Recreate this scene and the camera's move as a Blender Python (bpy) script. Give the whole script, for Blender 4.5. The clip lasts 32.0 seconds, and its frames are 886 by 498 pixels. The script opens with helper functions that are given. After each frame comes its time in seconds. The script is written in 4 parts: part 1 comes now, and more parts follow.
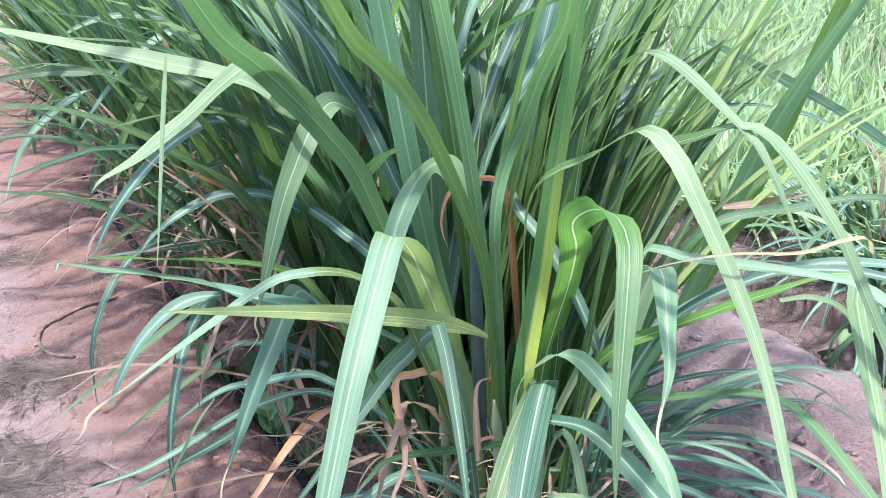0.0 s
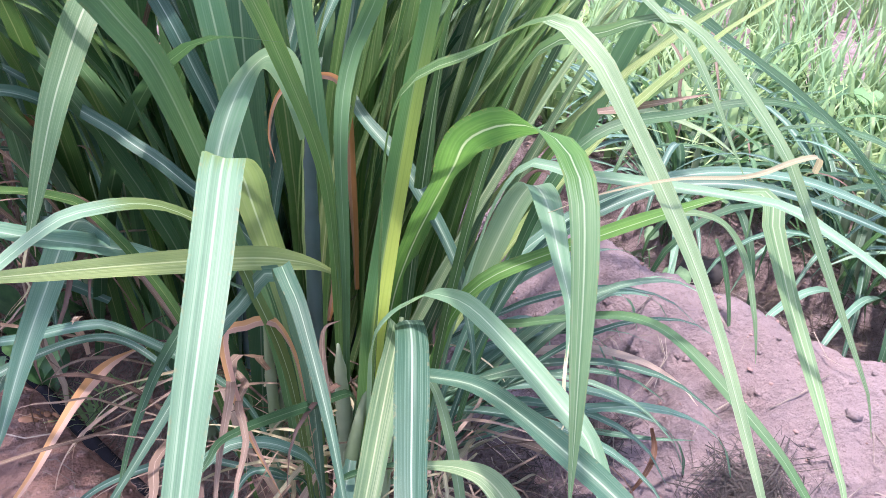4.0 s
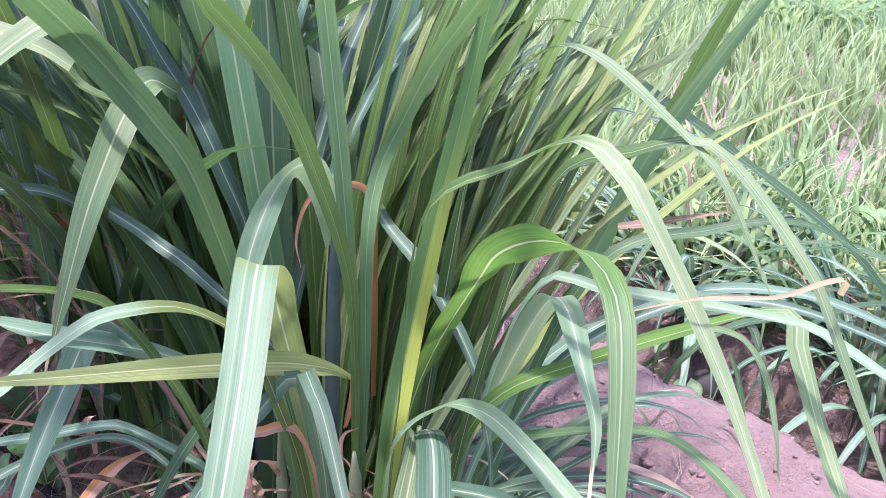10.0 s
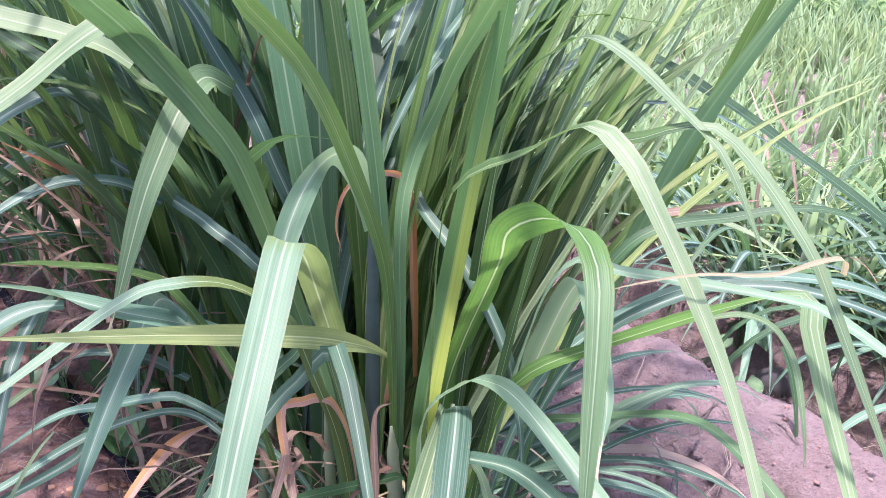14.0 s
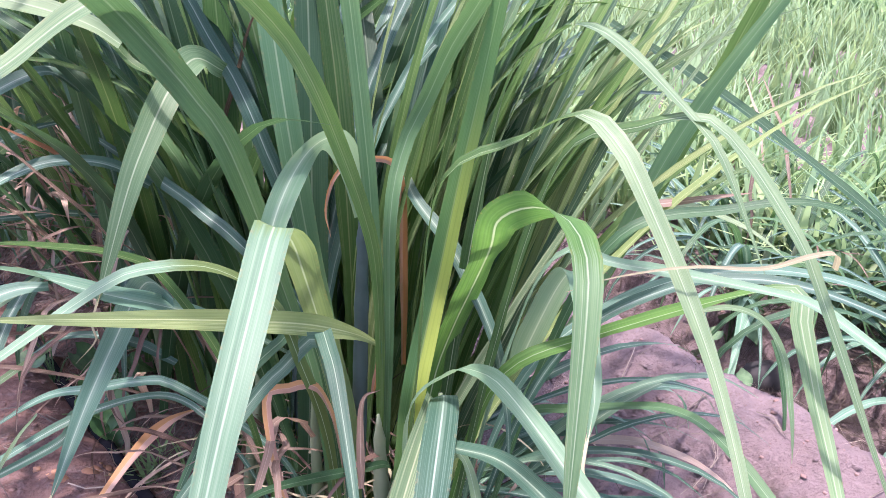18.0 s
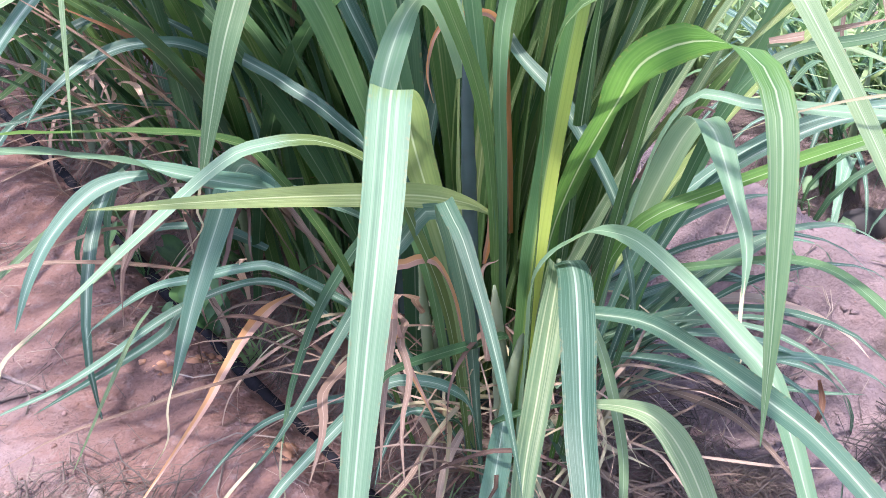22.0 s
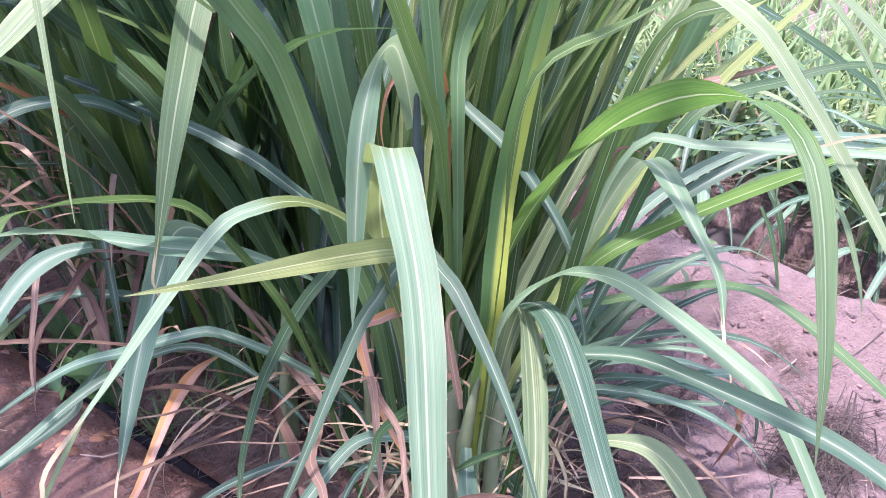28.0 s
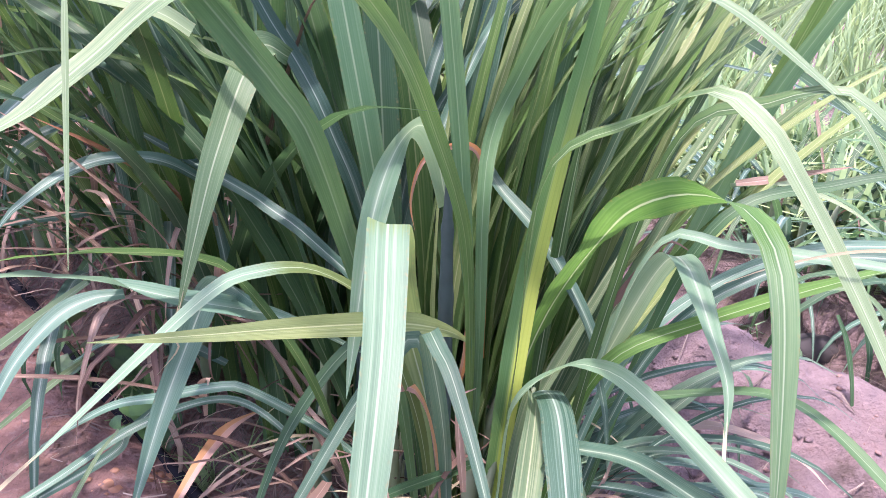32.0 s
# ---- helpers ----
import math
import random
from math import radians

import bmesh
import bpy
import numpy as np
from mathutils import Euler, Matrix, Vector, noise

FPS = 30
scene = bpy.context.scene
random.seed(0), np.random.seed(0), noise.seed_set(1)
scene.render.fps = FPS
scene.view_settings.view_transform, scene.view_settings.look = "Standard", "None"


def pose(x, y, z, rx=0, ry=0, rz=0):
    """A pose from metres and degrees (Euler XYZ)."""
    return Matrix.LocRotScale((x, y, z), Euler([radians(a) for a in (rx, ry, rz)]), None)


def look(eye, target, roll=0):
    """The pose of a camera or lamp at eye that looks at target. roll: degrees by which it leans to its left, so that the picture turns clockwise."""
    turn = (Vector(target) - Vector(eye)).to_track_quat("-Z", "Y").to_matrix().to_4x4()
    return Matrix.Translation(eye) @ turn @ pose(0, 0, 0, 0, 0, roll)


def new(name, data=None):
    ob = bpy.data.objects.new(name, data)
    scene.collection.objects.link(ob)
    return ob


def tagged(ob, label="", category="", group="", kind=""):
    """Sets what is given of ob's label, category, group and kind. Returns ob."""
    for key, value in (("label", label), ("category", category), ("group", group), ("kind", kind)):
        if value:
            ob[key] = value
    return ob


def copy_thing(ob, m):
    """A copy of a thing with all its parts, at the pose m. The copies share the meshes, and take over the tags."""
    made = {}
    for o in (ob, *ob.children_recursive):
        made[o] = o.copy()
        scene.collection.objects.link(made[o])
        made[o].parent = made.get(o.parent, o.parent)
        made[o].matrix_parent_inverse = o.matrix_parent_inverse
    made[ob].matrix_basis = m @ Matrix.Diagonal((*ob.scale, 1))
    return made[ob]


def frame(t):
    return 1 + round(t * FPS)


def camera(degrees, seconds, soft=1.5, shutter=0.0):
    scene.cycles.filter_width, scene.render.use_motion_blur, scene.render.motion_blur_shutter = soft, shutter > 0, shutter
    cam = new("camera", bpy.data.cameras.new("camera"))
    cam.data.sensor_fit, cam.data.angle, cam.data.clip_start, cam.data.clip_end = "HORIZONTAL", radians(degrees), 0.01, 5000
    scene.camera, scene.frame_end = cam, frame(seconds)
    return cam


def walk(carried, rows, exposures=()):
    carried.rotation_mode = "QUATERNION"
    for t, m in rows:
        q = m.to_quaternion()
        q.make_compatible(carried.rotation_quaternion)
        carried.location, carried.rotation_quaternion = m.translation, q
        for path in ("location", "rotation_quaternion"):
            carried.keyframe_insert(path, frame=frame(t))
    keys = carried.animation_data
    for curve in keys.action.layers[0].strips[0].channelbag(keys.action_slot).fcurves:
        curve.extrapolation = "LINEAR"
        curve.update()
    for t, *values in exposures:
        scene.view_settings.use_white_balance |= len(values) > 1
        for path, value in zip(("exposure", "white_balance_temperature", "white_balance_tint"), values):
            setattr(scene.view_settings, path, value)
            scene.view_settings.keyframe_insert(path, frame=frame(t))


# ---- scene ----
# ---------------------------------------------------------------- camera
cam = camera(53.7, 32.0, soft=0.55)
PATH = [
    (0, (0.061, -1.076, 1.049), (-0.035, 0.771, 0.289), -1.0),
    (0.5, (0.059, -1.073, 1.048), (-0.06, 0.769, 0.278), -1.4),
    (1, (0.051, -1.06, 1.042), (-0.072, 0.773, 0.251), -0.6),
    (1.5, (0.037, -1.052, 1.037), (-0.071, 0.775, 0.23), 0.2),
    (2, (0.031, -1.005, 1.013), (-0.008, 0.785, 0.122), 1.0),
    (2.5, (0.022, -0.97, 0.992), (0.086, 0.768, 0.004), 1.7),
    (3, (0.016, -0.934, 0.971), (0.202, 0.768, -0.063), 3.6),
    (3.5, (-0.006, -0.883, 0.964), (0.304, 0.799, -0.073), 4.8),
    (4, (-0.035, -0.856, 0.993), (0.412, 0.832, 0.02), 5.1),
    (4.5, (-0.108, -0.843, 1.005), (0.528, 0.817, 0.088), 7.3),
    (6.5, (-0.082, -0.816, 0.996), (0.43, 0.899, 0.104), 5.3),
    (7, (-0.088, -0.822, 0.993), (0.389, 0.889, 0.073), 5.5),
    (7.5, (-0.078, -0.822, 0.993), (0.38, 0.893, 0.071), 4.8),
    (8, (-0.074, -0.832, 0.992), (0.435, 0.883, 0.098), 5.2),
    (8.5, (-0.074, -0.845, 1.0), (0.478, 0.896, 0.187), 6.3),
    (9, (-0.079, -0.854, 1.008), (0.492, 0.902, 0.239), 6.6),
    (9.5, (-0.077, -0.85, 1.002), (0.469, 0.911, 0.228), 6.6),
    (10, (-0.062, -0.854, 1.002), (0.388, 0.937, 0.236), 6.3),
    (10.5, (-0.022, -0.872, 0.999), (0.281, 0.946, 0.221), 4.2),
    (11, (-0.014, -0.886, 1.003), (0.188, 0.95, 0.235), 3.2),
    (11.5, (-0.013, -0.902, 1.009), (0.134, 0.947, 0.261), 3.1),
    (12, (-0.013, -0.905, 1.008), (0.154, 0.938, 0.25), 3.3),
    (12.5, (-0.001, -0.911, 1.004), (0.212, 0.925, 0.24), 3.7),
    (13, (0.002, -0.913, 1.006), (0.253, 0.913, 0.231), 4.1),
    (13.5, (0.001, -0.917, 1.005), (0.265, 0.904, 0.221), 4.5),
    (14, (-0.001, -0.919, 1.006), (0.243, 0.909, 0.231), 4.2),
    (14.5, (-0.002, -0.914, 1.002), (0.216, 0.918, 0.23), 4.0),
    (16.5, (0.006, -0.913, 1.003), (0.296, 0.904, 0.221), 5.0),
    (17, (0.006, -0.915, 1.007), (0.292, 0.903, 0.221), 5.1),
    (17.5, (0.005, -0.913, 1.006), (0.28, 0.909, 0.227), 5.3),
    (18, (0.004, -0.911, 1.003), (0.264, 0.904, 0.203), 5.4),
    (18.5, (0.002, -0.91, 0.999), (0.242, 0.897, 0.177), 5.1),
    (19, (0.004, -0.913, 1.004), (0.252, 0.906, 0.21), 5.0),
    (19.5, (0.005, -0.913, 1.005), (0.276, 0.907, 0.221), 5.5),
    (20, (0.011, -0.913, 0.998), (0.29, 0.892, 0.184), 5.5),
    (20.5, (0.001, -0.91, 1.001), (0.201, 0.91, 0.198), 3.8),
    (21, (-0.02, -0.893, 0.998), (0.072, 0.926, 0.171), 1.8),
    (21.5, (-0.047, -0.872, 0.981), (0.019, 0.896, 0.046), 0.5),
    (22, (-0.068, -0.855, 0.96), (0.087, 0.838, -0.093), 0.1),
    (22.5, (-0.099, -0.832, 0.944), (0.136, 0.799, -0.189), 0.7),
    (23, (-0.137, -0.818, 0.948), (0.167, 0.788, -0.204), 2.5),
    (23.5, (-0.178, -0.806, 0.937), (0.231, 0.764, -0.232), 3.5),
    (24, (-0.215, -0.791, 0.931), (0.297, 0.732, -0.261), 4.3),
    (24.5, (-0.241, -0.779, 0.932), (0.324, 0.719, -0.267), 4.2),
    (25, (-0.247, -0.778, 0.939), (0.326, 0.728, -0.245), 3.4),
    (25.5, (-0.244, -0.787, 0.953), (0.335, 0.756, -0.181), 2.9),
    (26, (-0.238, -0.795, 0.961), (0.341, 0.792, -0.11), 2.9),
    (26.5, (-0.237, -0.798, 0.966), (0.305, 0.831, -0.061), 3.2),
    (28.5, (-0.226, -0.815, 0.974), (0.353, 0.833, 0.0), 3.2),
    (29, (-0.225, -0.814, 0.976), (0.351, 0.832, -0.004), 3.4),
    (29.5, (-0.226, -0.81, 0.973), (0.358, 0.833, -0.007), 3.9),
    (30, (-0.226, -0.809, 0.972), (0.348, 0.854, 0.021), 3.6),
    (30.5, (-0.21, -0.814, 0.98), (0.336, 0.871, 0.051), 3.6),
    (31, (-0.18, -0.83, 0.98), (0.257, 0.915, 0.106), 2.9),
    (31.5, (-0.154, -0.838, 0.99), (0.179, 0.939, 0.134), 3.6),
    (32, (-0.118, -0.842, 0.985), (0.19, 0.946, 0.144), 3.9),
]
walk(cam, [(t, look(eye, target, roll)) for t, eye, target, roll in PATH],
     exposures=[(0, 2.26, 6090, 16), (3, 2.26, 6150, 24), (4.5, 2.23, 6180, 31), (7, 2.19, 6210, 42), (12, 2.20, 6290, 37), (14, 2.20, 6260, 36),
                (20, 2.20, 6210, 36), (22, 2.31, 6170, 28), (24, 2.30, 6170, 28), (26, 2.28, 6130, 33), (29, 2.32, 6340, 44), (32, 2.31, 6330, 42)])

# ---------------------------------------------------------------- light
SUN_ELEV, SUN_AZ = radians(83), radians(290)      # azimuth clockwise from +y
world = bpy.data.worlds.new("sky")
scene.world = world
world.use_nodes = True
wn = world.node_tree
sky = wn.nodes.new("ShaderNodeTexSky")
sky.sky_type = "NISHITA"
sky.sun_disc = False
sky.sun_elevation, sky.sun_rotation = SUN_ELEV, SUN_AZ
sky.dust_density = 3.0
wn.nodes["Background"].inputs["Strength"].default_value = 0.15
wn.links.new(sky.outputs["Color"], wn.nodes["Background"].inputs["Color"])
sun = new("sun", bpy.data.lights.new("sun", "SUN"))
sun.data.energy, sun.data.angle, sun.data.color = 2.25, radians(3.5), (1.0, 0.95, 0.86)
sun_dir = Vector((math.sin(SUN_AZ) * math.cos(SUN_ELEV), math.cos(SUN_AZ) * math.cos(SUN_ELEV), math.sin(SUN_ELEV)))
sun.matrix_world = look(sun_dir * 20, (0, 0, 0))


# ---------------------------------------------------------------- materials
class Nodes:
    """A material with short calls for its nodes."""

    def __init__(self, name):
        self.mat = bpy.data.materials.new(name)
        self.mat.use_nodes = True
        self.tree = self.mat.node_tree
        self.bsdf = self.tree.nodes["Principled BSDF"]
        self.out = self.tree.nodes["Material Output"]

    def put(self, socket, value):
        if isinstance(value, bpy.types.NodeSocket):
            self.tree.links.new(value, socket)
        elif isinstance(value, tuple) and len(value) == 3 and socket.type == "RGBA":
            socket.default_value = (*value, 1)
        else:
            socket.default_value = value

    def node(self, kind, out=0, props=(), **sockets):
        n = self.tree.nodes.new(kind)
        for key, value in props:
            if key == "operation":
                n.operation = value
            elif key == "use_clamp":
                n.use_clamp = value
            elif key == "data_type":
                n.data_type = value
            elif key == "blend_type":
                n.blend_type = value
            elif key == "interpolation_type":
                n.interpolation_type = value
        for key, value in sockets.items():
            index = int(key[1:]) if key[0] == "i" and key[1:].isdigit() else key.replace("_", " ")
            self.put(n.inputs[index], value)
        return n.outputs[out]

    def math(self, op, a, b=0.0, clamp=False):
        return self.node("ShaderNodeMath", props=(("operation", op), ("use_clamp", clamp)), i0=a, i1=b)

    def mix(self, fac, a, b, blend="MIX"):
        return self.node("ShaderNodeMix", out=2, props=(("data_type", "RGBA"), ("blend_type", blend)), i0=fac, i6=a, i7=b)

    def ramp(self, fac, a, b):
        return self.node("ShaderNodeMapRange", props=(("interpolation_type", "SMOOTHSTEP"),), i0=fac, i1=a, i2=b)

    def noise(self, vector, scale, detail=4.0, rough=0.55):
        return self.node("ShaderNodeTexNoise", Vector=vector, Scale=scale, Detail=detail, Roughness=rough)

    def place(self, what="Object"):
        n = self.tree.nodes.new("ShaderNodeTexCoord")
        return n.outputs[what]

    def stretch(self, vector, x, y, z):
        return self.node("ShaderNodeMapping", Vector=vector, Scale=(x, y, z))

    def chance(self):
        return self.tree.nodes.new("ShaderNodeObjectInfo").outputs["Random"]

    def bump(self, height, strength, distance):
        self.put(self.bsdf.inputs["Normal"], self.node("ShaderNodeBump", Strength=strength, Distance=distance, Height=height))


def leaf_material(name, dark, light, rib, thin, rough=0.50, dry=0.0, stripe=0.16, other=None, grain=0.5, foot=None, reach=1.0, keel=0.52, heart=0.0):
    """A grass blade: pale midrib, fine lengthwise veins, blotches and a yellowed edge."""
    m = Nodes(name)
    uv = m.node("ShaderNodeSeparateXYZ", i0=m.place("UV"))
    u = uv
    v = uv.node.outputs[1]
    side = m.math("ABSOLUTE", m.math("SUBTRACT", u, 0.5))
    luck = m.chance()
    spread = m.node("ShaderNodeCombineXYZ", X=m.math("MULTIPLY", u, 20.0), Y=m.math("MULTIPLY", v, 1.5), Z=m.math("MULTIPLY", luck, 40.0))
    streak = m.noise(spread, 1.0, 3.0)
    blot = m.noise(m.node("ShaderNodeCombineXYZ", X=m.math("MULTIPLY", u, 1.5), Y=m.math("MULTIPLY", v, 14.0), Z=m.math("MULTIPLY", luck, 71.0)), 1.0, 3.0)
    broad = m.noise(m.node("ShaderNodeCombineXYZ", X=m.math("MULTIPLY", u, 6.0), Y=m.math("MULTIPLY", v, 0.8), Z=m.math("MULTIPLY", luck, 57.0)), 1.0, 2.0)
    tone = m.math("ADD", m.math("MULTIPLY", streak, 0.24), m.math("ADD", m.math("MULTIPLY", broad, 0.42), m.math("MULTIPLY", blot, 0.34)))
    tone = m.math("ADD", m.math("SUBTRACT", tone, 0.22), m.math("MULTIPLY", m.math("SUBTRACT", luck, 0.5), 0.55))
    col = m.mix(m.ramp(tone, 0.1, 0.62), dark, light)
    # Second tone below reach, for the underside and the light on it.
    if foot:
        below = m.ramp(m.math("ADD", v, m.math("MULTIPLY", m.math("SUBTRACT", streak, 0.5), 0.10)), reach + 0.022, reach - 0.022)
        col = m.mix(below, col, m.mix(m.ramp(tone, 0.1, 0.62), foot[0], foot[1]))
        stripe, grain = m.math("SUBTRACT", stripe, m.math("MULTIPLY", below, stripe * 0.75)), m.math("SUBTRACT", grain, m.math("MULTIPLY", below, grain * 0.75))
    if other:
        half = m.math("MULTIPLY", m.ramp(m.math("ADD", u, m.math("MULTIPLY", streak, 0.3)), 0.54, 0.76), m.ramp(v, reach + 0.12, reach - 0.12))
        col = m.mix(m.math("MULTIPLY", half, 0.9), col, other)
    lines = m.noise(m.node("ShaderNodeCombineXYZ", X=m.math("MULTIPLY", u, 17.0), Y=m.math("MULTIPLY", v, 0.9), Z=m.math("MULTIPLY", luck, 93.0)), 1.0, 2.0)
    patchy = m.ramp(m.noise(m.node("ShaderNodeCombineXYZ", X=m.math("MULTIPLY", u, 2.0), Y=m.math("MULTIPLY", v, 5.0), Z=m.math("MULTIPLY", luck, 31.0)), 1.0, 2.0), 0.25, 0.75)
    col = m.mix(m.math("MULTIPLY", m.math("MULTIPLY", m.ramp(lines, 0.48, 0.76), patchy), m.math("MULTIPLY", m.math("ADD", luck, 0.35), stripe)), col, rib)
    fine = m.noise(m.node("ShaderNodeCombineXYZ", X=m.math("MULTIPLY", u, 60.0), Y=m.math("MULTIPLY", v, 1.2), Z=m.math("MULTIPLY", luck, 17.0)), 1.0, 2.0)
    col = m.mix(m.math("MULTIPLY", m.math("MULTIPLY", m.ramp(fine, 0.5, 0.72), 0.22), grain), col, rib)
    col = m.mix(m.math("MULTIPLY", m.math("MULTIPLY", m.ramp(fine, 0.5, 0.28), 0.45), grain), col, dark)
    vein = m.math("SINE", m.math("MULTIPLY", u, 6.2832 * 15))
    col = m.mix(m.math("MULTIPLY", m.math("ADD", m.math("MULTIPLY", vein, 0.5), 0.5), 0.02), col, rib)
    if heart:
        glow = m.math("MULTIPLY", m.ramp(m.math("ADD", side, m.math("MULTIPLY", m.math("SUBTRACT", broad, 0.5), 0.35)), 0.24, 0.02), m.ramp(m.math("ADD", streak, m.math("MULTIPLY", patchy, 0.4)), 0.40, 0.85))
        col = m.mix(m.math("MULTIPLY", glow, heart), col, rib)
    ribmask = m.math("SUBTRACT", 1.0, m.ramp(side, 0.010, 0.044))
    col = m.mix(m.math("MULTIPLY", ribmask, keel), col, rib)
    spots = m.noise(m.node("ShaderNodeCombineXYZ", X=m.math("MULTIPLY", u, 9.0), Y=m.math("MULTIPLY", v, 160.0), Z=luck), 1.0, 2.0)
    edge = m.math("MULTIPLY", m.ramp(side, 0.36, 0.5), m.ramp(spots, 0.5, 0.75))
    col = m.mix(m.math("MULTIPLY", edge, 0.35 + dry), col, (0.30, 0.20, 0.08))
    m.put(m.bsdf.inputs["Base Color"], col)
    m.put(m.bsdf.inputs["Roughness"], m.math("ADD", rough - 0.06, m.math("MULTIPLY", streak, 0.16)))
    m.put(m.bsdf.inputs["Specular IOR Level"], 0.32)
    relief = m.math("ADD", m.math("MULTIPLY", vein, 0.15), m.math("ADD", streak, m.math("MULTIPLY", ribmask, 1.2)))
    m.bump(relief, 0.25, 0.0012)
    tl = m.node("ShaderNodeBsdfTranslucent", Color=m.mix(1.0, col if foot else m.mix(0.5, col, light), (1.12, 1.08, 0.92), "MULTIPLY"))
    both = m.node("ShaderNodeMixShader", i0=thin + 0.08, i1=m.bsdf.outputs[0], i2=tl)
    m.tree.links.new(both, m.out.inputs["Surface"])
    return m.mat


GREEN = leaf_material("cane leaf green", (0.017, 0.062, 0.027), (0.074, 0.172, 0.062), (0.36, 0.46, 0.30), 0.28, stripe=0.2, grain=0.2, keel=0.28)
TEAL = leaf_material("cane leaf blue-green", (0.023, 0.076, 0.051), (0.070, 0.171, 0.104), (0.42, 0.54, 0.43), 0.24, stripe=0.45, grain=0.4, heart=0.3)
TEAL2 = leaf_material("cane leaf pale blue-green", (0.064, 0.152, 0.106), (0.136, 0.273, 0.181), (0.46, 0.58, 0.46), 0.28, stripe=0.35, heart=0.2)
OLIVE = leaf_material("cane leaf olive green", (0.025, 0.080, 0.020), (0.104, 0.215, 0.054), (0.48, 0.52, 0.26), 0.34, stripe=0.3, keel=0.25)
# Yellow tone paints the sunlight on the right-hand fan leaves.
GOLD = leaf_material("cane leaf yellow-green with painted sunlight", (0.050, 0.120, 0.034), (0.240, 0.330, 0.120), (0.56, 0.58, 0.33), 0.36, stripe=0.8, grain=0.7)
BANDED = leaf_material("cane leaf banded green and cream", (0.032, 0.098, 0.054), (0.176, 0.275, 0.137), (0.58, 0.62, 0.40), 0.34, stripe=0.75)
# The yellow half paints sun shining through the blade.
SUNNY = leaf_material("green cane leaf with painted sunlit yellow half", (0.055, 0.155, 0.050), (0.140, 0.290, 0.100), (0.42, 0.54, 0.30), 0.40, stripe=0.3, other=(0.42, 0.52, 0.085), reach=0.66, keel=0.2)
YELLOWING = leaf_material("cane leaf yellowing", (0.075, 0.150, 0.050), (0.260, 0.345, 0.125), (0.56, 0.62, 0.34), 0.36, stripe=0.6, grain=0.8, keel=0.8)
MID = leaf_material("cane leaf mid green", (0.050, 0.140, 0.062), (0.155, 0.300, 0.125), (0.40, 0.52, 0.32), 0.34, stripe=0.3, grain=0.3, keel=0.3)
LIME = leaf_material("cane leaf yellow-green", (0.105, 0.195, 0.090), (0.275, 0.375, 0.205), (0.44, 0.52, 0.36), 0.36, stripe=0.4)
PALE = leaf_material("cane leaf pale green", (0.034, 0.095, 0.062), (0.130, 0.240, 0.145), (0.42, 0.54, 0.38), 0.30, stripe=0.35, grain=0.45, heart=0.22)
# Two tones per blade: face colours with their light and shade painted in.
FOLDED = leaf_material("pale cane leaf with olive underside, shade painted in", (0.034, 0.095, 0.062), (0.130, 0.240, 0.145), (0.42, 0.54, 0.38), 0.34, stripe=0.3, grain=0.45, foot=((0.030, 0.080, 0.024), (0.150, 0.235, 0.085)), reach=0.985)
CRESTED = leaf_material("pale cane leaf with dark olive underside, shade painted in", (0.045, 0.115, 0.075), (0.150, 0.265, 0.165), (0.42, 0.54, 0.38), 0.30, stripe=0.3, grain=0.45, foot=((0.020, 0.052, 0.014), (0.085, 0.140, 0.038)), reach=0.985)
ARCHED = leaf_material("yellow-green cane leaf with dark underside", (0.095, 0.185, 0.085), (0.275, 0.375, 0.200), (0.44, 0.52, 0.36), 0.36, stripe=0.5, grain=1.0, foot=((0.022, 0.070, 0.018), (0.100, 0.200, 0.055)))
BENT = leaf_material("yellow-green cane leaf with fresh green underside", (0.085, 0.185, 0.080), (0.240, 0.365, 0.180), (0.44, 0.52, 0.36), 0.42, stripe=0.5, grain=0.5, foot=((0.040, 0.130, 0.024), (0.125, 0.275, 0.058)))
AMBER = leaf_material("dry cane leaf amber", (0.360, 0.215, 0.165), (0.490, 0.330, 0.265), (0.62, 0.47, 0.38), 0.30, 0.6, 0.2, other=(0.47, 0.25, 0.085))
EMBER = leaf_material("dry cane leaf orange-brown", (0.235, 0.125, 0.085), (0.400, 0.235, 0.165), (0.50, 0.34, 0.25), 0.30, 0.6, 0.2, other=(0.44, 0.19, 0.05))
PALEST = leaf_material("cane leaf pale sea-green", (0.105, 0.215, 0.120), (0.225, 0.355, 0.225), (0.50, 0.60, 0.44), 0.34, stripe=0.4, grain=0.4, heart=0.2)
STRIPED = leaf_material("cane leaf dark green with pale stripes", (0.026, 0.080, 0.050), (0.066, 0.155, 0.092), (0.40, 0.54, 0.42), 0.26, stripe=0.6, grain=0.8, heart=0.2)
FRESH = leaf_material("grass fresh green", (0.126, 0.220, 0.092), (0.294, 0.400, 0.196), (0.36, 0.46, 0.24), 0.40)
DRY = leaf_material("dry cane leaf tan", (0.17, 0.12, 0.088), (0.42, 0.32, 0.245), (0.56, 0.45, 0.36), 0.25, 0.65, 0.2)
CREAM = leaf_material("withered cane leaf cream", (0.24, 0.22, 0.135), (0.45, 0.42, 0.275), (0.50, 0.47, 0.33), 0.3, 0.65, 0.1)
BROWN = leaf_material("dead cane leaf brown", (0.060, 0.036, 0.028), (0.185, 0.118, 0.092), (0.24, 0.16, 0.12), 0.2, 0.65, 0.2)
STRAWY = leaf_material("old cane leaf grey-brown", (0.13, 0.090, 0.068), (0.32, 0.24, 0.185), (0.40, 0.31, 0.25), 0.2, 0.7, 0.2)
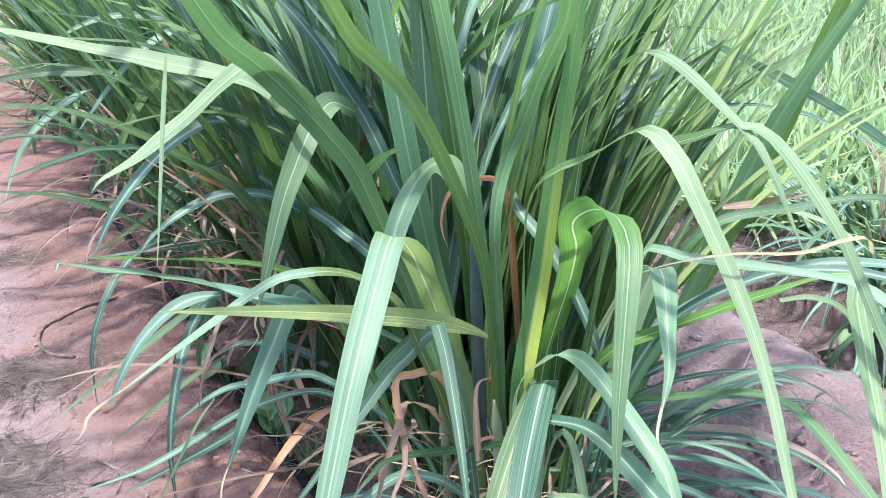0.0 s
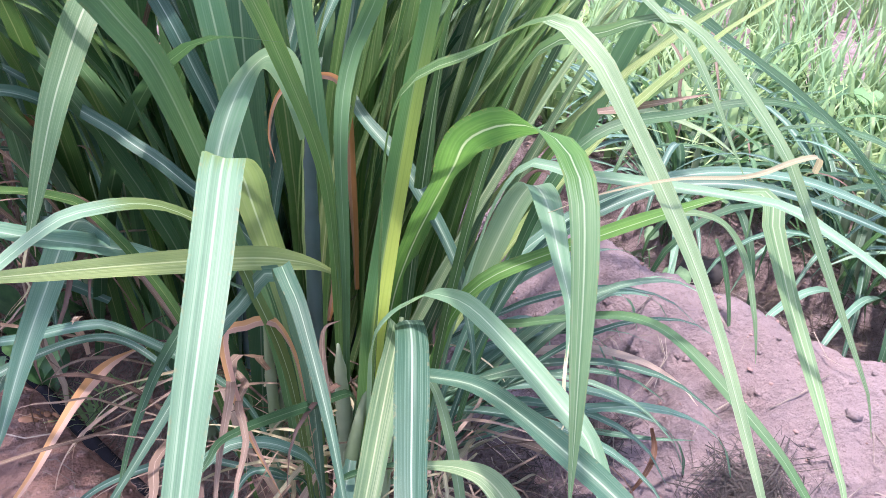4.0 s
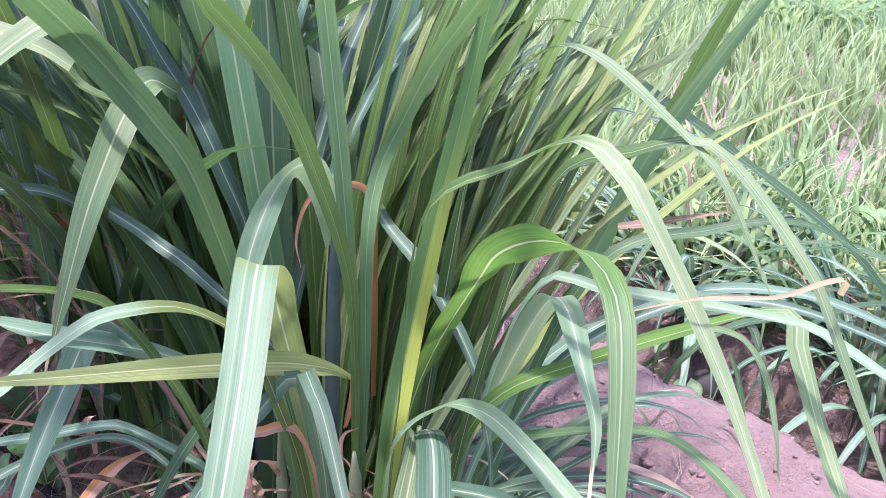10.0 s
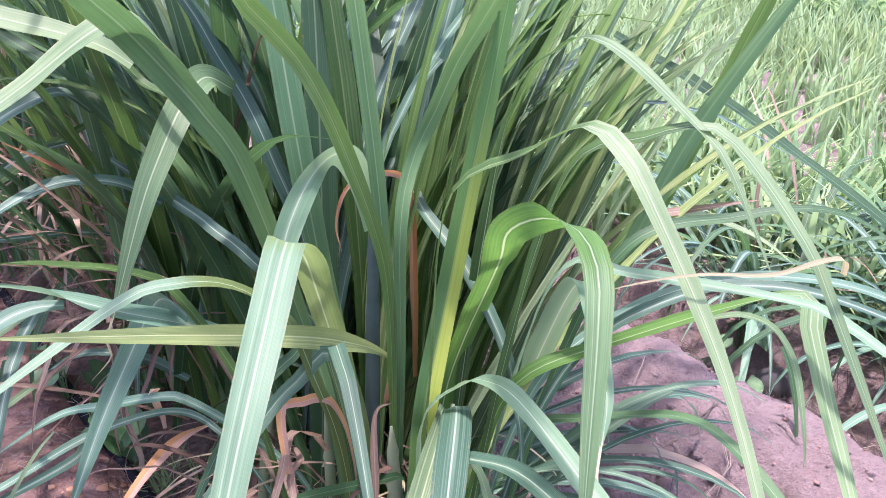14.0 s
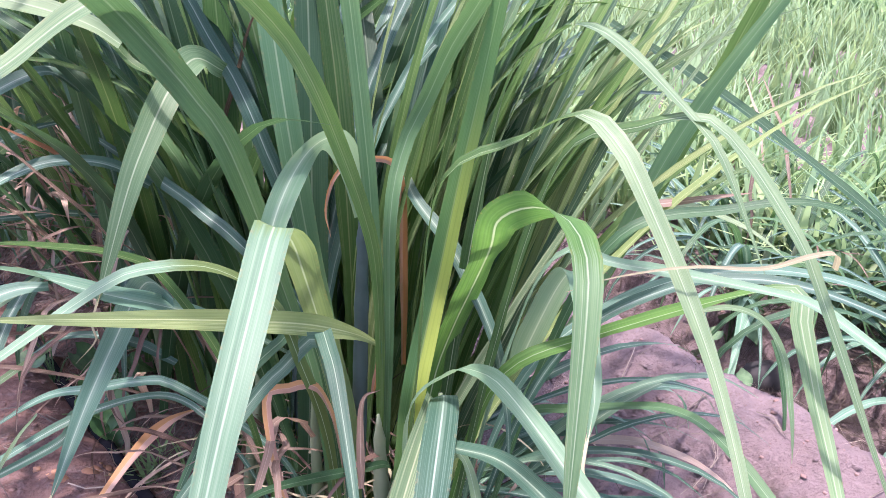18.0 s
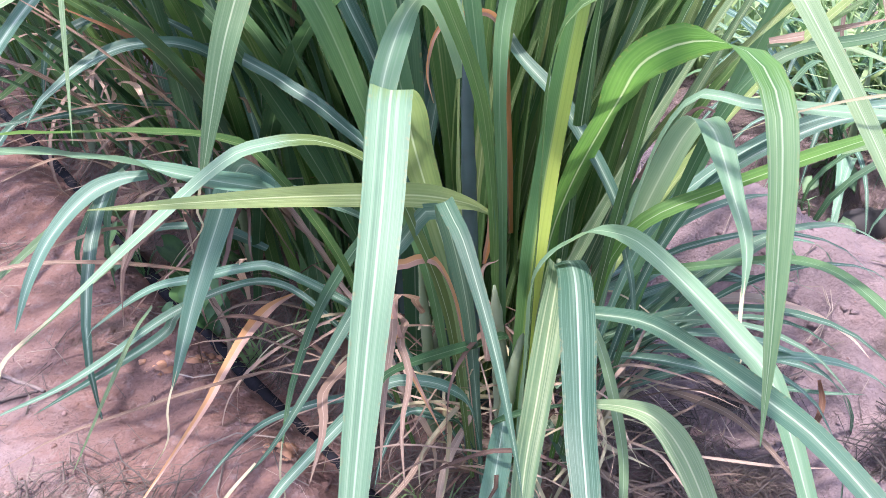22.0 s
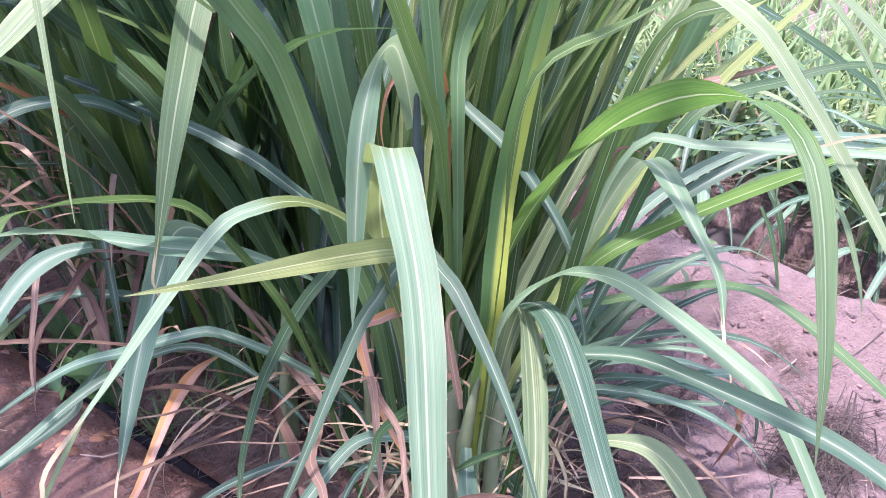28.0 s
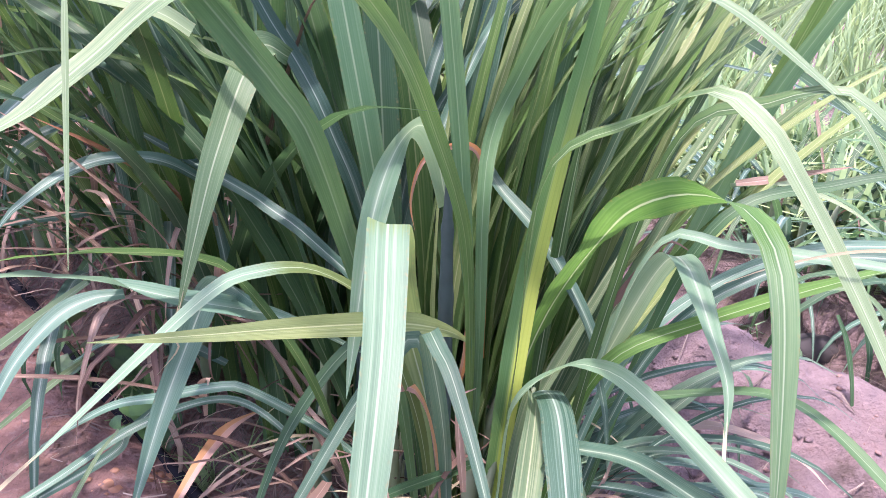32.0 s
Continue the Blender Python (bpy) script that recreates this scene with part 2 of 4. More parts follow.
RUST = leaf_material("dry cane leaf rust", (0.105, 0.050, 0.032), (0.300, 0.152, 0.080), (0.36, 0.22, 0.14), 0.30, 0.6, 0.2)


def soil_material():
    m = Nodes("red sandy soil")
    p = m.place("Object")
    big, mid, fine = m.noise(p, 1.3, 4.0, 0.6), m.noise(p, 8.0, 6.0, 0.65), m.noise(p, 150.0, 6.0, 0.75)
    crumb = m.noise(p, 45.0, 5.0, 0.7)
    across = m.node("ShaderNodeVectorMath", out=1, props=(("operation", "DOT_PRODUCT"),), i0=p, i1=(0.834, 0.552, 0.0))
    ridge = m.ramp(m.math("ADD", across, m.math("MULTIPLY", big, 0.5)), 0.25, 0.75)
    col = m.mix(m.ramp(big, 0.35, 0.65), m.mix(ridge, (0.170, 0.128, 0.126), (0.157, 0.118, 0.118)), m.mix(ridge, (0.218, 0.173, 0.173), (0.205, 0.161, 0.163)))
    strip = m.math("MULTIPLY", m.ramp(m.math("ADD", across, m.math("MULTIPLY", mid, 0.3)), -0.40, -0.12), m.math("SUBTRACT", 1.0, ridge))
    col = m.mix(m.math("MULTIPLY", strip, 0.85), col, (0.172, 0.098, 0.080))
    col = m.mix(m.math("MULTIPLY", m.ramp(mid, 0.50, 0.70), m.math("SUBTRACT", 0.45, m.math("MULTIPLY", ridge, 0.3))), col, (0.213, 0.114, 0.079))
    col = m.mix(m.math("MULTIPLY", m.ramp(crumb, 0.50, 0.68), 0.5), col, (0.234, 0.182, 0.182))
    col = m.mix(m.math("MULTIPLY", m.ramp(fine, 0.52, 0.70), 0.55), col, (0.086, 0.054, 0.048))
    dark = m.noise(p, 4.3, 6.0, 0.7)
    col = m.mix(m.math("MULTIPLY", m.ramp(dark, 0.56, 0.66), 0.7), col, (0.070, 0.056, 0.048))
    m.put(m.bsdf.inputs["Base Color"], col)
    m.put(m.bsdf.inputs["Roughness"], 0.95)
    m.put(m.bsdf.inputs["Specular IOR Level"], 0.12)
    m.bump(m.math("ADD", m.math("ADD", m.math("MULTIPLY", fine, 0.6), m.math("MULTIPLY", crumb, 2.0)), m.math("MULTIPLY", mid, 3.0)), 0.75, 0.014)
    return m.mat


def plain_material(name, a, b, rough, scale=40.0, relief=0.3, shine=0.5):
    m = Nodes(name)
    p = m.place("Object")
    n = m.noise(p, scale, 4.0)
    m.put(m.bsdf.inputs["Base Color"], m.mix(m.ramp(m.math("ADD", n, m.math("MULTIPLY", m.math("SUBTRACT", m.chance(), 0.5), 0.3)), 0.3, 0.7), a, b))
    m.put(m.bsdf.inputs["Roughness"], rough)
    m.put(m.bsdf.inputs["Specular IOR Level"], shine)
    m.bump(m.noise(p, scale * 4, 3.0), relief, 0.002)
    return m.mat


SOIL = soil_material()
CLOD = plain_material("soil clod", (0.15, 0.095, 0.082), (0.25, 0.165, 0.15), 0.95, 30, 0.6, 0.1)
STRAW = plain_material("straw", (0.065, 0.052, 0.043), (0.280, 0.230, 0.185), 0.8, 12)
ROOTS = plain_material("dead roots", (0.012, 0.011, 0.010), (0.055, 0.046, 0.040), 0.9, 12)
# STRAW darkened to stand for shade under the leaves and in the dip.
SHADESTRAW = plain_material("straw darkened for shade", (0.026, 0.019, 0.016), (0.135, 0.100, 0.078), 0.85, 12)
PIPE = plain_material("black polythene", (0.005, 0.006, 0.009), (0.013, 0.013, 0.017), 0.85, 45, 0.5, 0.1)
STALK = plain_material("cane stalk", (0.12, 0.17, 0.08), (0.20, 0.25, 0.15), 0.5, 14)
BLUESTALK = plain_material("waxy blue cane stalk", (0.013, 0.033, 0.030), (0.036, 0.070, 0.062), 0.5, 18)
WOOD = plain_material("weathered stick", (0.07, 0.052, 0.046), (0.18, 0.14, 0.125), 0.85, 60, 0.8)
WEED = plain_material("weed leaf", (0.025, 0.075, 0.022), (0.06, 0.15, 0.04), 0.5, 50)
PALEWEED = plain_material("pale weed leaf", (0.07, 0.14, 0.065), (0.14, 0.23, 0.12), 0.6, 50, 0.3, 0.25)


# ---------------------------------------------------------------- lie of the land
ALONG = Vector((-0.552, 0.834))          # the way the rows run
ACROSS = Vector((0.834, 0.552))
PIPE_AT = Vector((-0.16, 0.135))


def row_place(p, r):
    """A point p metres across and r metres along the row, from the drip pipe."""
    return PIPE_AT + ACROSS * p + ALONG * r


def bell(x, mid, width):
    return math.exp(-((x - mid) / width) ** 2)


def land(x, y):
    d = Vector((x, y)) - PIPE_AT
    p, r = d.dot(ACROSS), d.dot(ALONG)
    z = 0.0
    z += 0.035 * bell(p, -0.10, 0.07) * (0.7 + 0.6 * noise.noise((r * 3, 1.7, 0)))
    z -= 0.030 * bell(p, 0.015, 0.045)
    z += 0.030 * bell(p, 0.24, 0.14)
    wob = 0.05 * noise.noise((r * 1.6, 5.1, 0)) + 0.02 * noise.noise((r * 6, 2.0, 0))
    q = p - 0.93 + wob
    fade = 0.5 - 0.5 * math.tanh((r - 1.3) * 2)
    z += (0.175 + 0.05 * noise.noise((r * 1.3, 9.0, 0))) * (bell(q, 0, 0.24) if q < 0 else bell(q, 0, 0.11)) * (0.35 + 0.65 * fade)
    z -= 0.06 * bell(p, 1.26, 0.15) * fade
    z += 0.05 * bell((p + 1.3 + 0.7) % 1.4 - 0.7, 0, 0.3) * (1 if p < -0.8 or p > 1.4 else 0)
    near = math.exp(-(x * x + y * y) / 9.0)
    z += near * (0.016 * noise.noise((x * 5, y * 5, 0.3)) + 0.010 * noise.noise((x * 17, y * 17, 3.3)) + 0.006 * noise.noise((x * 45, y * 45, 1.3)))
    z += near * bell(q, 0.0, 0.2) * (0.022 * noise.noise((x * 13, y * 13, 8.0)) + 0.010 * abs(noise.noise((x * 38, y * 38, 2.0))))
    for hx, hy, deep in ((0.675, 0.02, 0.035), (0.505, -0.135, 0.028), (0.52, 0.17, 0.03)):
        z -= deep * bell(x, hx, 0.05) * bell(y, hy, 0.035)
    rough = near * bell(p, 0.60, 0.22)
    if rough > 0.02:
        z += rough * (0.045 * abs(noise.noise((x * 11, y * 11, 4.0))) + 0.026 * abs(noise.noise((x * 27, y * 27, 6.0))) - 0.016)
    return z


def grid_lines(lo, hi, step, far):
    line = list(np.arange(lo, hi, step))
    grow, a, b = step, lo, hi
    while b < far:
        grow *= 1.35
        a, b = a - grow, b + grow
        line = [a, *line, b]
    return line


def add_mesh(name, verts, faces, material, uvs=None, smooth=True):
    me = bpy.data.meshes.new(name)
    me.from_pydata([tuple(map(float, v)) for v in verts], [], faces)
    if uvs is not None:
        layer = me.uv_layers.new(name="UVMap")
        loops = np.empty(len(me.loops), dtype=np.int32)
        me.loops.foreach_get("vertex_index", loops)
        layer.data.foreach_set("uv", np.asarray(uvs, dtype=np.float32)[loops].ravel())
    if smooth:
        me.polygons.foreach_set("use_smooth", [True] * len(me.polygons))
    me.materials.append(material)
    me.update()
    return me


def part(name, me, parent, label=""):
    ob = new(name, me)
    ob.parent = parent
    return tagged(ob, label)


def thing(name, label, category, at=(0, 0, 0), group=""):
    ob = new(name)
    ob.location = at
    ob.empty_display_size = 0.05
    return tagged(ob, label, category, group)


xs = grid_lines(-1.3, 1.7, 0.0125, 260)
ys = grid_lines(-0.9, 1.6, 0.0125, 260)
gv = [(x, y, land(x, y)) for y in ys for x in xs]
nx = len(xs)
gf = [(j * nx + i, j * nx + i + 1, (j + 1) * nx + i + 1, (j + 1) * nx + i) for j in range(len(ys) - 1) for i in range(nx - 1)]
tagged(new("ground", add_mesh("ground", gv, gf, SOIL)), "ridged reddish sandy field soil", "ground", kind="structure")


# ---------------------------------------------------------------- blades
def curve_points(knots, steps):
    """A smooth line through the knots, evenly stepped."""
    k = [np.array(p, float) for p in knots]
    k = [2 * k[0] - k[1], *k, 2 * k[-1] - k[-2]]
    line = []
    for a, b, c, d in zip(k, k[1:], k[2:], k[3:]):
        for t in np.linspace(0, 1, 10, endpoint=False):
            line.append(0.5 * (2 * b + (c - a) * t + (2 * a - 5 * b + 4 * c - d) * t ** 2 + (3 * b - a - 3 * c + d) * t ** 3))
    line = np.array([*line, k[-2]])
    run = np.r_[0, np.cumsum(np.linalg.norm(np.diff(line, axis=0), axis=1))]
    at = np.linspace(0, run[-1], steps)
    return np.stack([np.interp(at, run, line[:, n]) for n in range(3)], 1), at


def blade_mesh(name, knots, width, material, steps=22, facing=(0, -0.5, 1), roll=0.0, cup=0.16, neck=0.55, full=0.3, end=1.0, curl=0.0, taper=2.5, fold=None, crease=0.0, seed=0):
    """A strap leaf along a line of knots from root to tip: gutter-shaped, with a tapered tip and a slightly wavy edge.
    facing: the way its upper side looks; end: how far along the taper the last knot lies (1 is the tip); fold: the knot at which it bends over; crease: degrees by which it turns on edge just before that."""
    pts, run = curve_points(knots, steps)
    way = np.gradient(pts, axis=0)
    way /= np.linalg.norm(way, axis=1)[:, None]
    ref = np.array(facing, float) / np.linalg.norm(facing)
    cross = np.cross(way, ref)
    keep = np.linalg.norm(cross, axis=1)
    mid = int(keep.argmax())
    side = np.zeros_like(cross)
    side[mid] = cross[mid] / keep[mid]
    for order in (range(mid + 1, steps), range(mid - 1, -1, -1)):
        for n in order:
            before = side[n - 1] if n > mid else side[n + 1]
            s = before - way[n] * (before @ way[n])
            s /= np.linalg.norm(s)
            c = cross[n] if cross[n] @ s > 0 else -cross[n]
            s = s * 0.75 + c * 0.25 * min(1, keep[n] * 1.5)
            s -= way[n] * (s @ way[n])
            side[n] = s / np.linalg.norm(s)
    up = np.cross(side, way)
    start = 0.0 if fold is None else 1.0 - run[np.linalg.norm(pts - np.array(knots[fold], float), axis=1).argmin()]
    rnd = random.Random(seed)
    ph, ph2 = rnd.uniform(0, 6), rnd.uniform(0, 6)
    verts, uvs, faces = [], [], []
    across = (-1.0, -0.55, -0.07, 0.07, 0.55, 1.0)
    for n in range(steps):
        s = n / (steps - 1)
        e = s * end
        grow = min(1, e / full)
        w = width * (neck + (1 - neck) * grow * grow * (3 - 2 * grow)) * max(0.0, 1 - e ** taper) ** 0.85
        w = max(w, 0.0006)
        turn = radians(roll) + curl * (s - 0.5) + 0.10 * math.sin(run[n] * 11 + ph) + radians(crease) * bell(start + run[n], 0.85, 0.10)
        sv = side[n] * math.cos(turn) + up[n] * math.sin(turn)
        uv = up[n] * math.cos(turn) - side[n] * math.sin(turn)
        c = cup * (1.6 - s)
        for a in across:
            h = c * (abs(a) ** 1.3) * w * 0.5
            wav = (0.05 * math.sin(run[n] * 38 + ph2 + (2 if a > 0 else 0)) + 0.02 * math.sin(run[n] * 71 + ph)) * w * (abs(a) ** 2)
            verts.append(pts[n] + sv * (a * w * 0.5) + uv * (h + wav))
            uvs.append((a * 0.5 + 0.5, start + run[n]))
    k = len(across)
    for n in range(steps - 1):
        for a in range(k - 1):
            i = n * k + a
            faces.append((i, i + 1, i + 1 + k, i + k))
    return add_mesh(name, verts, faces, material, uvs)


def tube_mesh(name, knots, radius, material, steps=30, sides=10, bulge=None):
    pts, run = curve_points(knots, steps)
    way = np.gradient(pts, axis=0)
    way /= np.linalg.norm(way, axis=1)[:, None]
    a = np.cross(way, (0.3, 0.9, 0.2))
    a /= np.linalg.norm(a, axis=1)[:, None]
    b = np.cross(way, a)
    verts, uvs, faces = [], [], []
    for n in range(steps):
        r = radius * (bulge(n / (steps - 1), run[n]) if bulge else 1)
        for s in range(sides):
            g = 2 * math.pi * s / sides
            verts.append(pts[n] + r * (math.cos(g) * a[n] + math.sin(g) * b[n]))
    for n in range(steps - 1):
        for s in range(sides):
            i, j = n * sides + s, n * sides + (s + 1) % sides
            faces.append((i, j, j + sides, i + sides))
    faces += [tuple(range(sides - 1, -1, -1)), tuple(range((steps - 1) * sides, steps * sides))]
    return add_mesh(name, verts, faces, material)


# ---------------------------------------------------------------- the near cane clump
BASE = Vector((0.11, 0.03))
hero = thing("sugarcane_clump", "young sugarcane clump with arching striped green leaves", "sugarcane", (BASE.x, BASE.y, land(*BASE)), "sugarcane plants")
hero_at = Vector(hero.location)


def hero_leaf(knots, width, material, label="", beyond=0.0, droop=0.5, rooted=True, tip=0.0, fold=None, **more):
    """One leaf of the near clump, along its midrib. beyond: metres that it goes on past the last knot."""
    k = [Vector(p) for p in knots]
    if rooted:
        foot = hero_at + Vector(((k[0].x - hero_at.x) * 0.45, (k[0].y - hero_at.y) * 0.45, 0.04))
        waist = foot.lerp(k[0], 0.6) + Vector(((hero_at.x - k[0].x) * 0.08, (hero_at.y - k[0].y) * 0.08, 0.02))
        k = [foot, waist, *k]
        fold = None if fold is None else fold + 2
    if beyond:
        d = (k[-1] - k[-2]).normalized()
        for n in range(3):
            d = (d + Vector((0, 0, -droop * 0.45))).normalized()
            k.append(k[-1] + d * beyond / 3)
    k = [p - hero_at for p in k]
    n = len(hero.children)
    shape = {"full": 0.75, "neck": 0.2} if rooted else {"full": 0.25, "neck": 0.6}
    me = blade_mesh("leaf", k, width, material, steps=56, fold=fold, seed=n, **{**shape, **more})
    leaf = part("leaf", me, hero, label)
    if tip:
        d = (k[-1] - k[-2]).normalized()
        a = k[-1] - d * 0.025
        line = [a, k[-1] + d * 0.02, k[-1] + d * tip * 0.6 + Vector((0.006, 0, -0.01)), k[-1] + d * tip + Vector((-0.012, 0, -0.02))]
        part("dry_tip", blade_mesh("dry_tip", line, 0.004, CREAM, steps=14, curl=2.0, seed=n, neck=0.8, taper=1.5, facing=(0, -1, 0.3)), leaf, "withered tan leaf tip")
    return leaf


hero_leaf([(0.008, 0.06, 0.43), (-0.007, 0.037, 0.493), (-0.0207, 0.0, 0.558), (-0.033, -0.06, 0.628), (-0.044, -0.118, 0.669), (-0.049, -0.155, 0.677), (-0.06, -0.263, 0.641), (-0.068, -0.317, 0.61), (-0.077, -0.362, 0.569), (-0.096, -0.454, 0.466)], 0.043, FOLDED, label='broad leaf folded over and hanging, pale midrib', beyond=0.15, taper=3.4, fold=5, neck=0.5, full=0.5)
hero_leaf([(0.085, 0.06, 0.43), (0.069, 0.045, 0.448), (0.04, 0.018, 0.477), (-0.014, -0.043, 0.522), (-0.074, -0.124, 0.569), (-0.137, -0.21, 0.616), (-0.195, -0.272, 0.648), (-0.266, -0.303, 0.662)], 0.027, YELLOWING, label='level yellow-green leaf', facing=[0, -0.9, 0.5], rooted=False, neck=0.15, full=0.3)
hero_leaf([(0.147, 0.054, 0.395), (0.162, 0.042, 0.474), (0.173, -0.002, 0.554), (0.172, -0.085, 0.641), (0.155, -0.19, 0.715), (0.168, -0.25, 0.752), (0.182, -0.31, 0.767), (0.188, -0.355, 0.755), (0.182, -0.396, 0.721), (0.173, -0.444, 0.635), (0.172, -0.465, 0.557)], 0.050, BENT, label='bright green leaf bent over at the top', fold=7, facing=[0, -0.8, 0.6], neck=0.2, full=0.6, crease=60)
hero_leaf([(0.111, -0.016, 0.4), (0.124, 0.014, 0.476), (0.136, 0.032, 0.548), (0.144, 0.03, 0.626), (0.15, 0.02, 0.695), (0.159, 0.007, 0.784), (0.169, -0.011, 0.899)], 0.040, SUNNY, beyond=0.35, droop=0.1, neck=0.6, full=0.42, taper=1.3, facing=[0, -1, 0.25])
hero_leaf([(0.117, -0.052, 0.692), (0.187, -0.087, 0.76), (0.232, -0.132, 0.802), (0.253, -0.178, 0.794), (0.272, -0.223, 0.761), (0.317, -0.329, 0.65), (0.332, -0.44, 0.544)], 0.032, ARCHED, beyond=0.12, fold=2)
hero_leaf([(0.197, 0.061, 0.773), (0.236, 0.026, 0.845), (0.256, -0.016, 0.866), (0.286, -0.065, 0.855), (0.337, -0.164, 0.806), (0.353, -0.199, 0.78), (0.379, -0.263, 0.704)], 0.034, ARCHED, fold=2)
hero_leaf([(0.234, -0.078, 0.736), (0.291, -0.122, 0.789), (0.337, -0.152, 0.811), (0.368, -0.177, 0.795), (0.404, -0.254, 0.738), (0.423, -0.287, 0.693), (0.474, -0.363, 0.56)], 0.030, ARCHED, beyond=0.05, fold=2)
hero_leaf([(0.106, -0.074, 0.44), (0.145, -0.098, 0.497), (0.159, -0.136, 0.524), (0.182, -0.193, 0.537), (0.226, -0.308, 0.518), (0.245, -0.357, 0.494), (0.259, -0.473, 0.391)], 0.042, PALEST, beyond=0.1, taper=1.8, tip=0.05)
hero_leaf([(0.15, 0.009, 0.382), (0.143, -0.059, 0.442), (0.13, -0.142, 0.474), (0.113, -0.235, 0.469), (0.098, -0.32, 0.447), (0.09, -0.385, 0.422), (0.082, -0.438, 0.392)], 0.050, STRIPED, beyond=0.12, facing=[0, -1, 0.3])
hero_leaf([(0.138, -0.033, 0.411), (0.127, -0.081, 0.435), (0.104, -0.156, 0.426), (0.08, -0.229, 0.397), (0.061, -0.28, 0.347), (0.047, -0.336, 0.272)], 0.040, BANDED, beyond=0.06, taper=3.4, facing=[0, -1, 0.3])
hero_leaf([(0.123, -0.17, 0.445), (0.145, -0.194, 0.466), (0.174, -0.236, 0.486), (0.194, -0.295, 0.502), (0.211, -0.408, 0.537), (0.222, -0.463, 0.546)], 0.036, PALE, beyond=0.25)
hero_leaf([(0.293, 0.113, 0.299), (0.342, 0.095, 0.321), (0.409, 0.053, 0.354), (0.455, 0.002, 0.384), (0.49, -0.067, 0.388), (0.535, -0.199, 0.353)], 0.028, GREEN, beyond=0.2)
hero_leaf([(0.254, 0.077, 0.379), (0.281, 0.013, 0.554), (0.289, -0.036, 0.586), (0.275, -0.154, 0.561), (0.268, -0.208, 0.541), (0.254, -0.247, 0.51)], 0.040, PALEST, facing=[0, -1, 0.5], rooted=False, neck=0.55, full=0.2, tip=0.07)
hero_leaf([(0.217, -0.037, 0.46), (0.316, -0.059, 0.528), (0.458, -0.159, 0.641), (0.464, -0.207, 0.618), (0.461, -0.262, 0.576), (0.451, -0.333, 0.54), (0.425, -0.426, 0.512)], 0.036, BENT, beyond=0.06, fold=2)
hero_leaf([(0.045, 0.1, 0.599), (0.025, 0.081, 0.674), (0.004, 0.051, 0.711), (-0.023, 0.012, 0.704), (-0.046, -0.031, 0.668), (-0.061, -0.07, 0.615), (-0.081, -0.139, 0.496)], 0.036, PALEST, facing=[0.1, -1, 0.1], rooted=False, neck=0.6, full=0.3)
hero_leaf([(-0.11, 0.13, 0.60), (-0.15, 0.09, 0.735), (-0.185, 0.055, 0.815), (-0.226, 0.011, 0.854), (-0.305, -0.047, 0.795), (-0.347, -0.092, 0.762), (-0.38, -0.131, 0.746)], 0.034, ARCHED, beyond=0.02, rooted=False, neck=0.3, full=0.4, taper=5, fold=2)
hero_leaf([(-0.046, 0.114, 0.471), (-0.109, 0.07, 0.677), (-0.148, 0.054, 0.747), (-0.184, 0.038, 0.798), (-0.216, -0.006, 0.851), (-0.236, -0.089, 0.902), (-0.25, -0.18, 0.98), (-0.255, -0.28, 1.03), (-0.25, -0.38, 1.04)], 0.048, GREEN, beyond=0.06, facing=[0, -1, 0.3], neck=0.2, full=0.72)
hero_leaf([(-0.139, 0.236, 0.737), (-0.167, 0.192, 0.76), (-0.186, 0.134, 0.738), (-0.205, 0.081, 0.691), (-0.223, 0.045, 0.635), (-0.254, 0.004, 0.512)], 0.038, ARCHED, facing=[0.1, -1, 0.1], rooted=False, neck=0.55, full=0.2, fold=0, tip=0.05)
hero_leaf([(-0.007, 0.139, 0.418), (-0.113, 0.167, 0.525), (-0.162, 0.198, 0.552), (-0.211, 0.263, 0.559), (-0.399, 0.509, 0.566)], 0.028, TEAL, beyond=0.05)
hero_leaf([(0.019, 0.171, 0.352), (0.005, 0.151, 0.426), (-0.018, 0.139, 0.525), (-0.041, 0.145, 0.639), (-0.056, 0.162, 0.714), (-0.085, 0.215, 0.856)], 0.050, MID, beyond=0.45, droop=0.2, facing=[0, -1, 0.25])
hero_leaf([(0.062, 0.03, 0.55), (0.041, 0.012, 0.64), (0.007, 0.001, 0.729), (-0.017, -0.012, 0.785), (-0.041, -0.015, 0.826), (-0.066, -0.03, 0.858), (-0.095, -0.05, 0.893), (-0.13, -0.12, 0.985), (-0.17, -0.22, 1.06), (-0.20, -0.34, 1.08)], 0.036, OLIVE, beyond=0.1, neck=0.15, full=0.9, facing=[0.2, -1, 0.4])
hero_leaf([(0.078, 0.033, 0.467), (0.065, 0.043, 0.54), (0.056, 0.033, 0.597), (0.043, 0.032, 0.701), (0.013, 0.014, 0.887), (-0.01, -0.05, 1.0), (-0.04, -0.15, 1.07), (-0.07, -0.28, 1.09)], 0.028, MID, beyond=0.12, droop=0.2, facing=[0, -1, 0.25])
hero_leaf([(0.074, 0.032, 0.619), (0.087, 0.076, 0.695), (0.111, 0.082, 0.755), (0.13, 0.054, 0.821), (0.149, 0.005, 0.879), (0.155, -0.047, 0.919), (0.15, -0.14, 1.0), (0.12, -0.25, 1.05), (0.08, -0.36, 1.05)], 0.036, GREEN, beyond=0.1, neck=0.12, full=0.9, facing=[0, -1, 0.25])
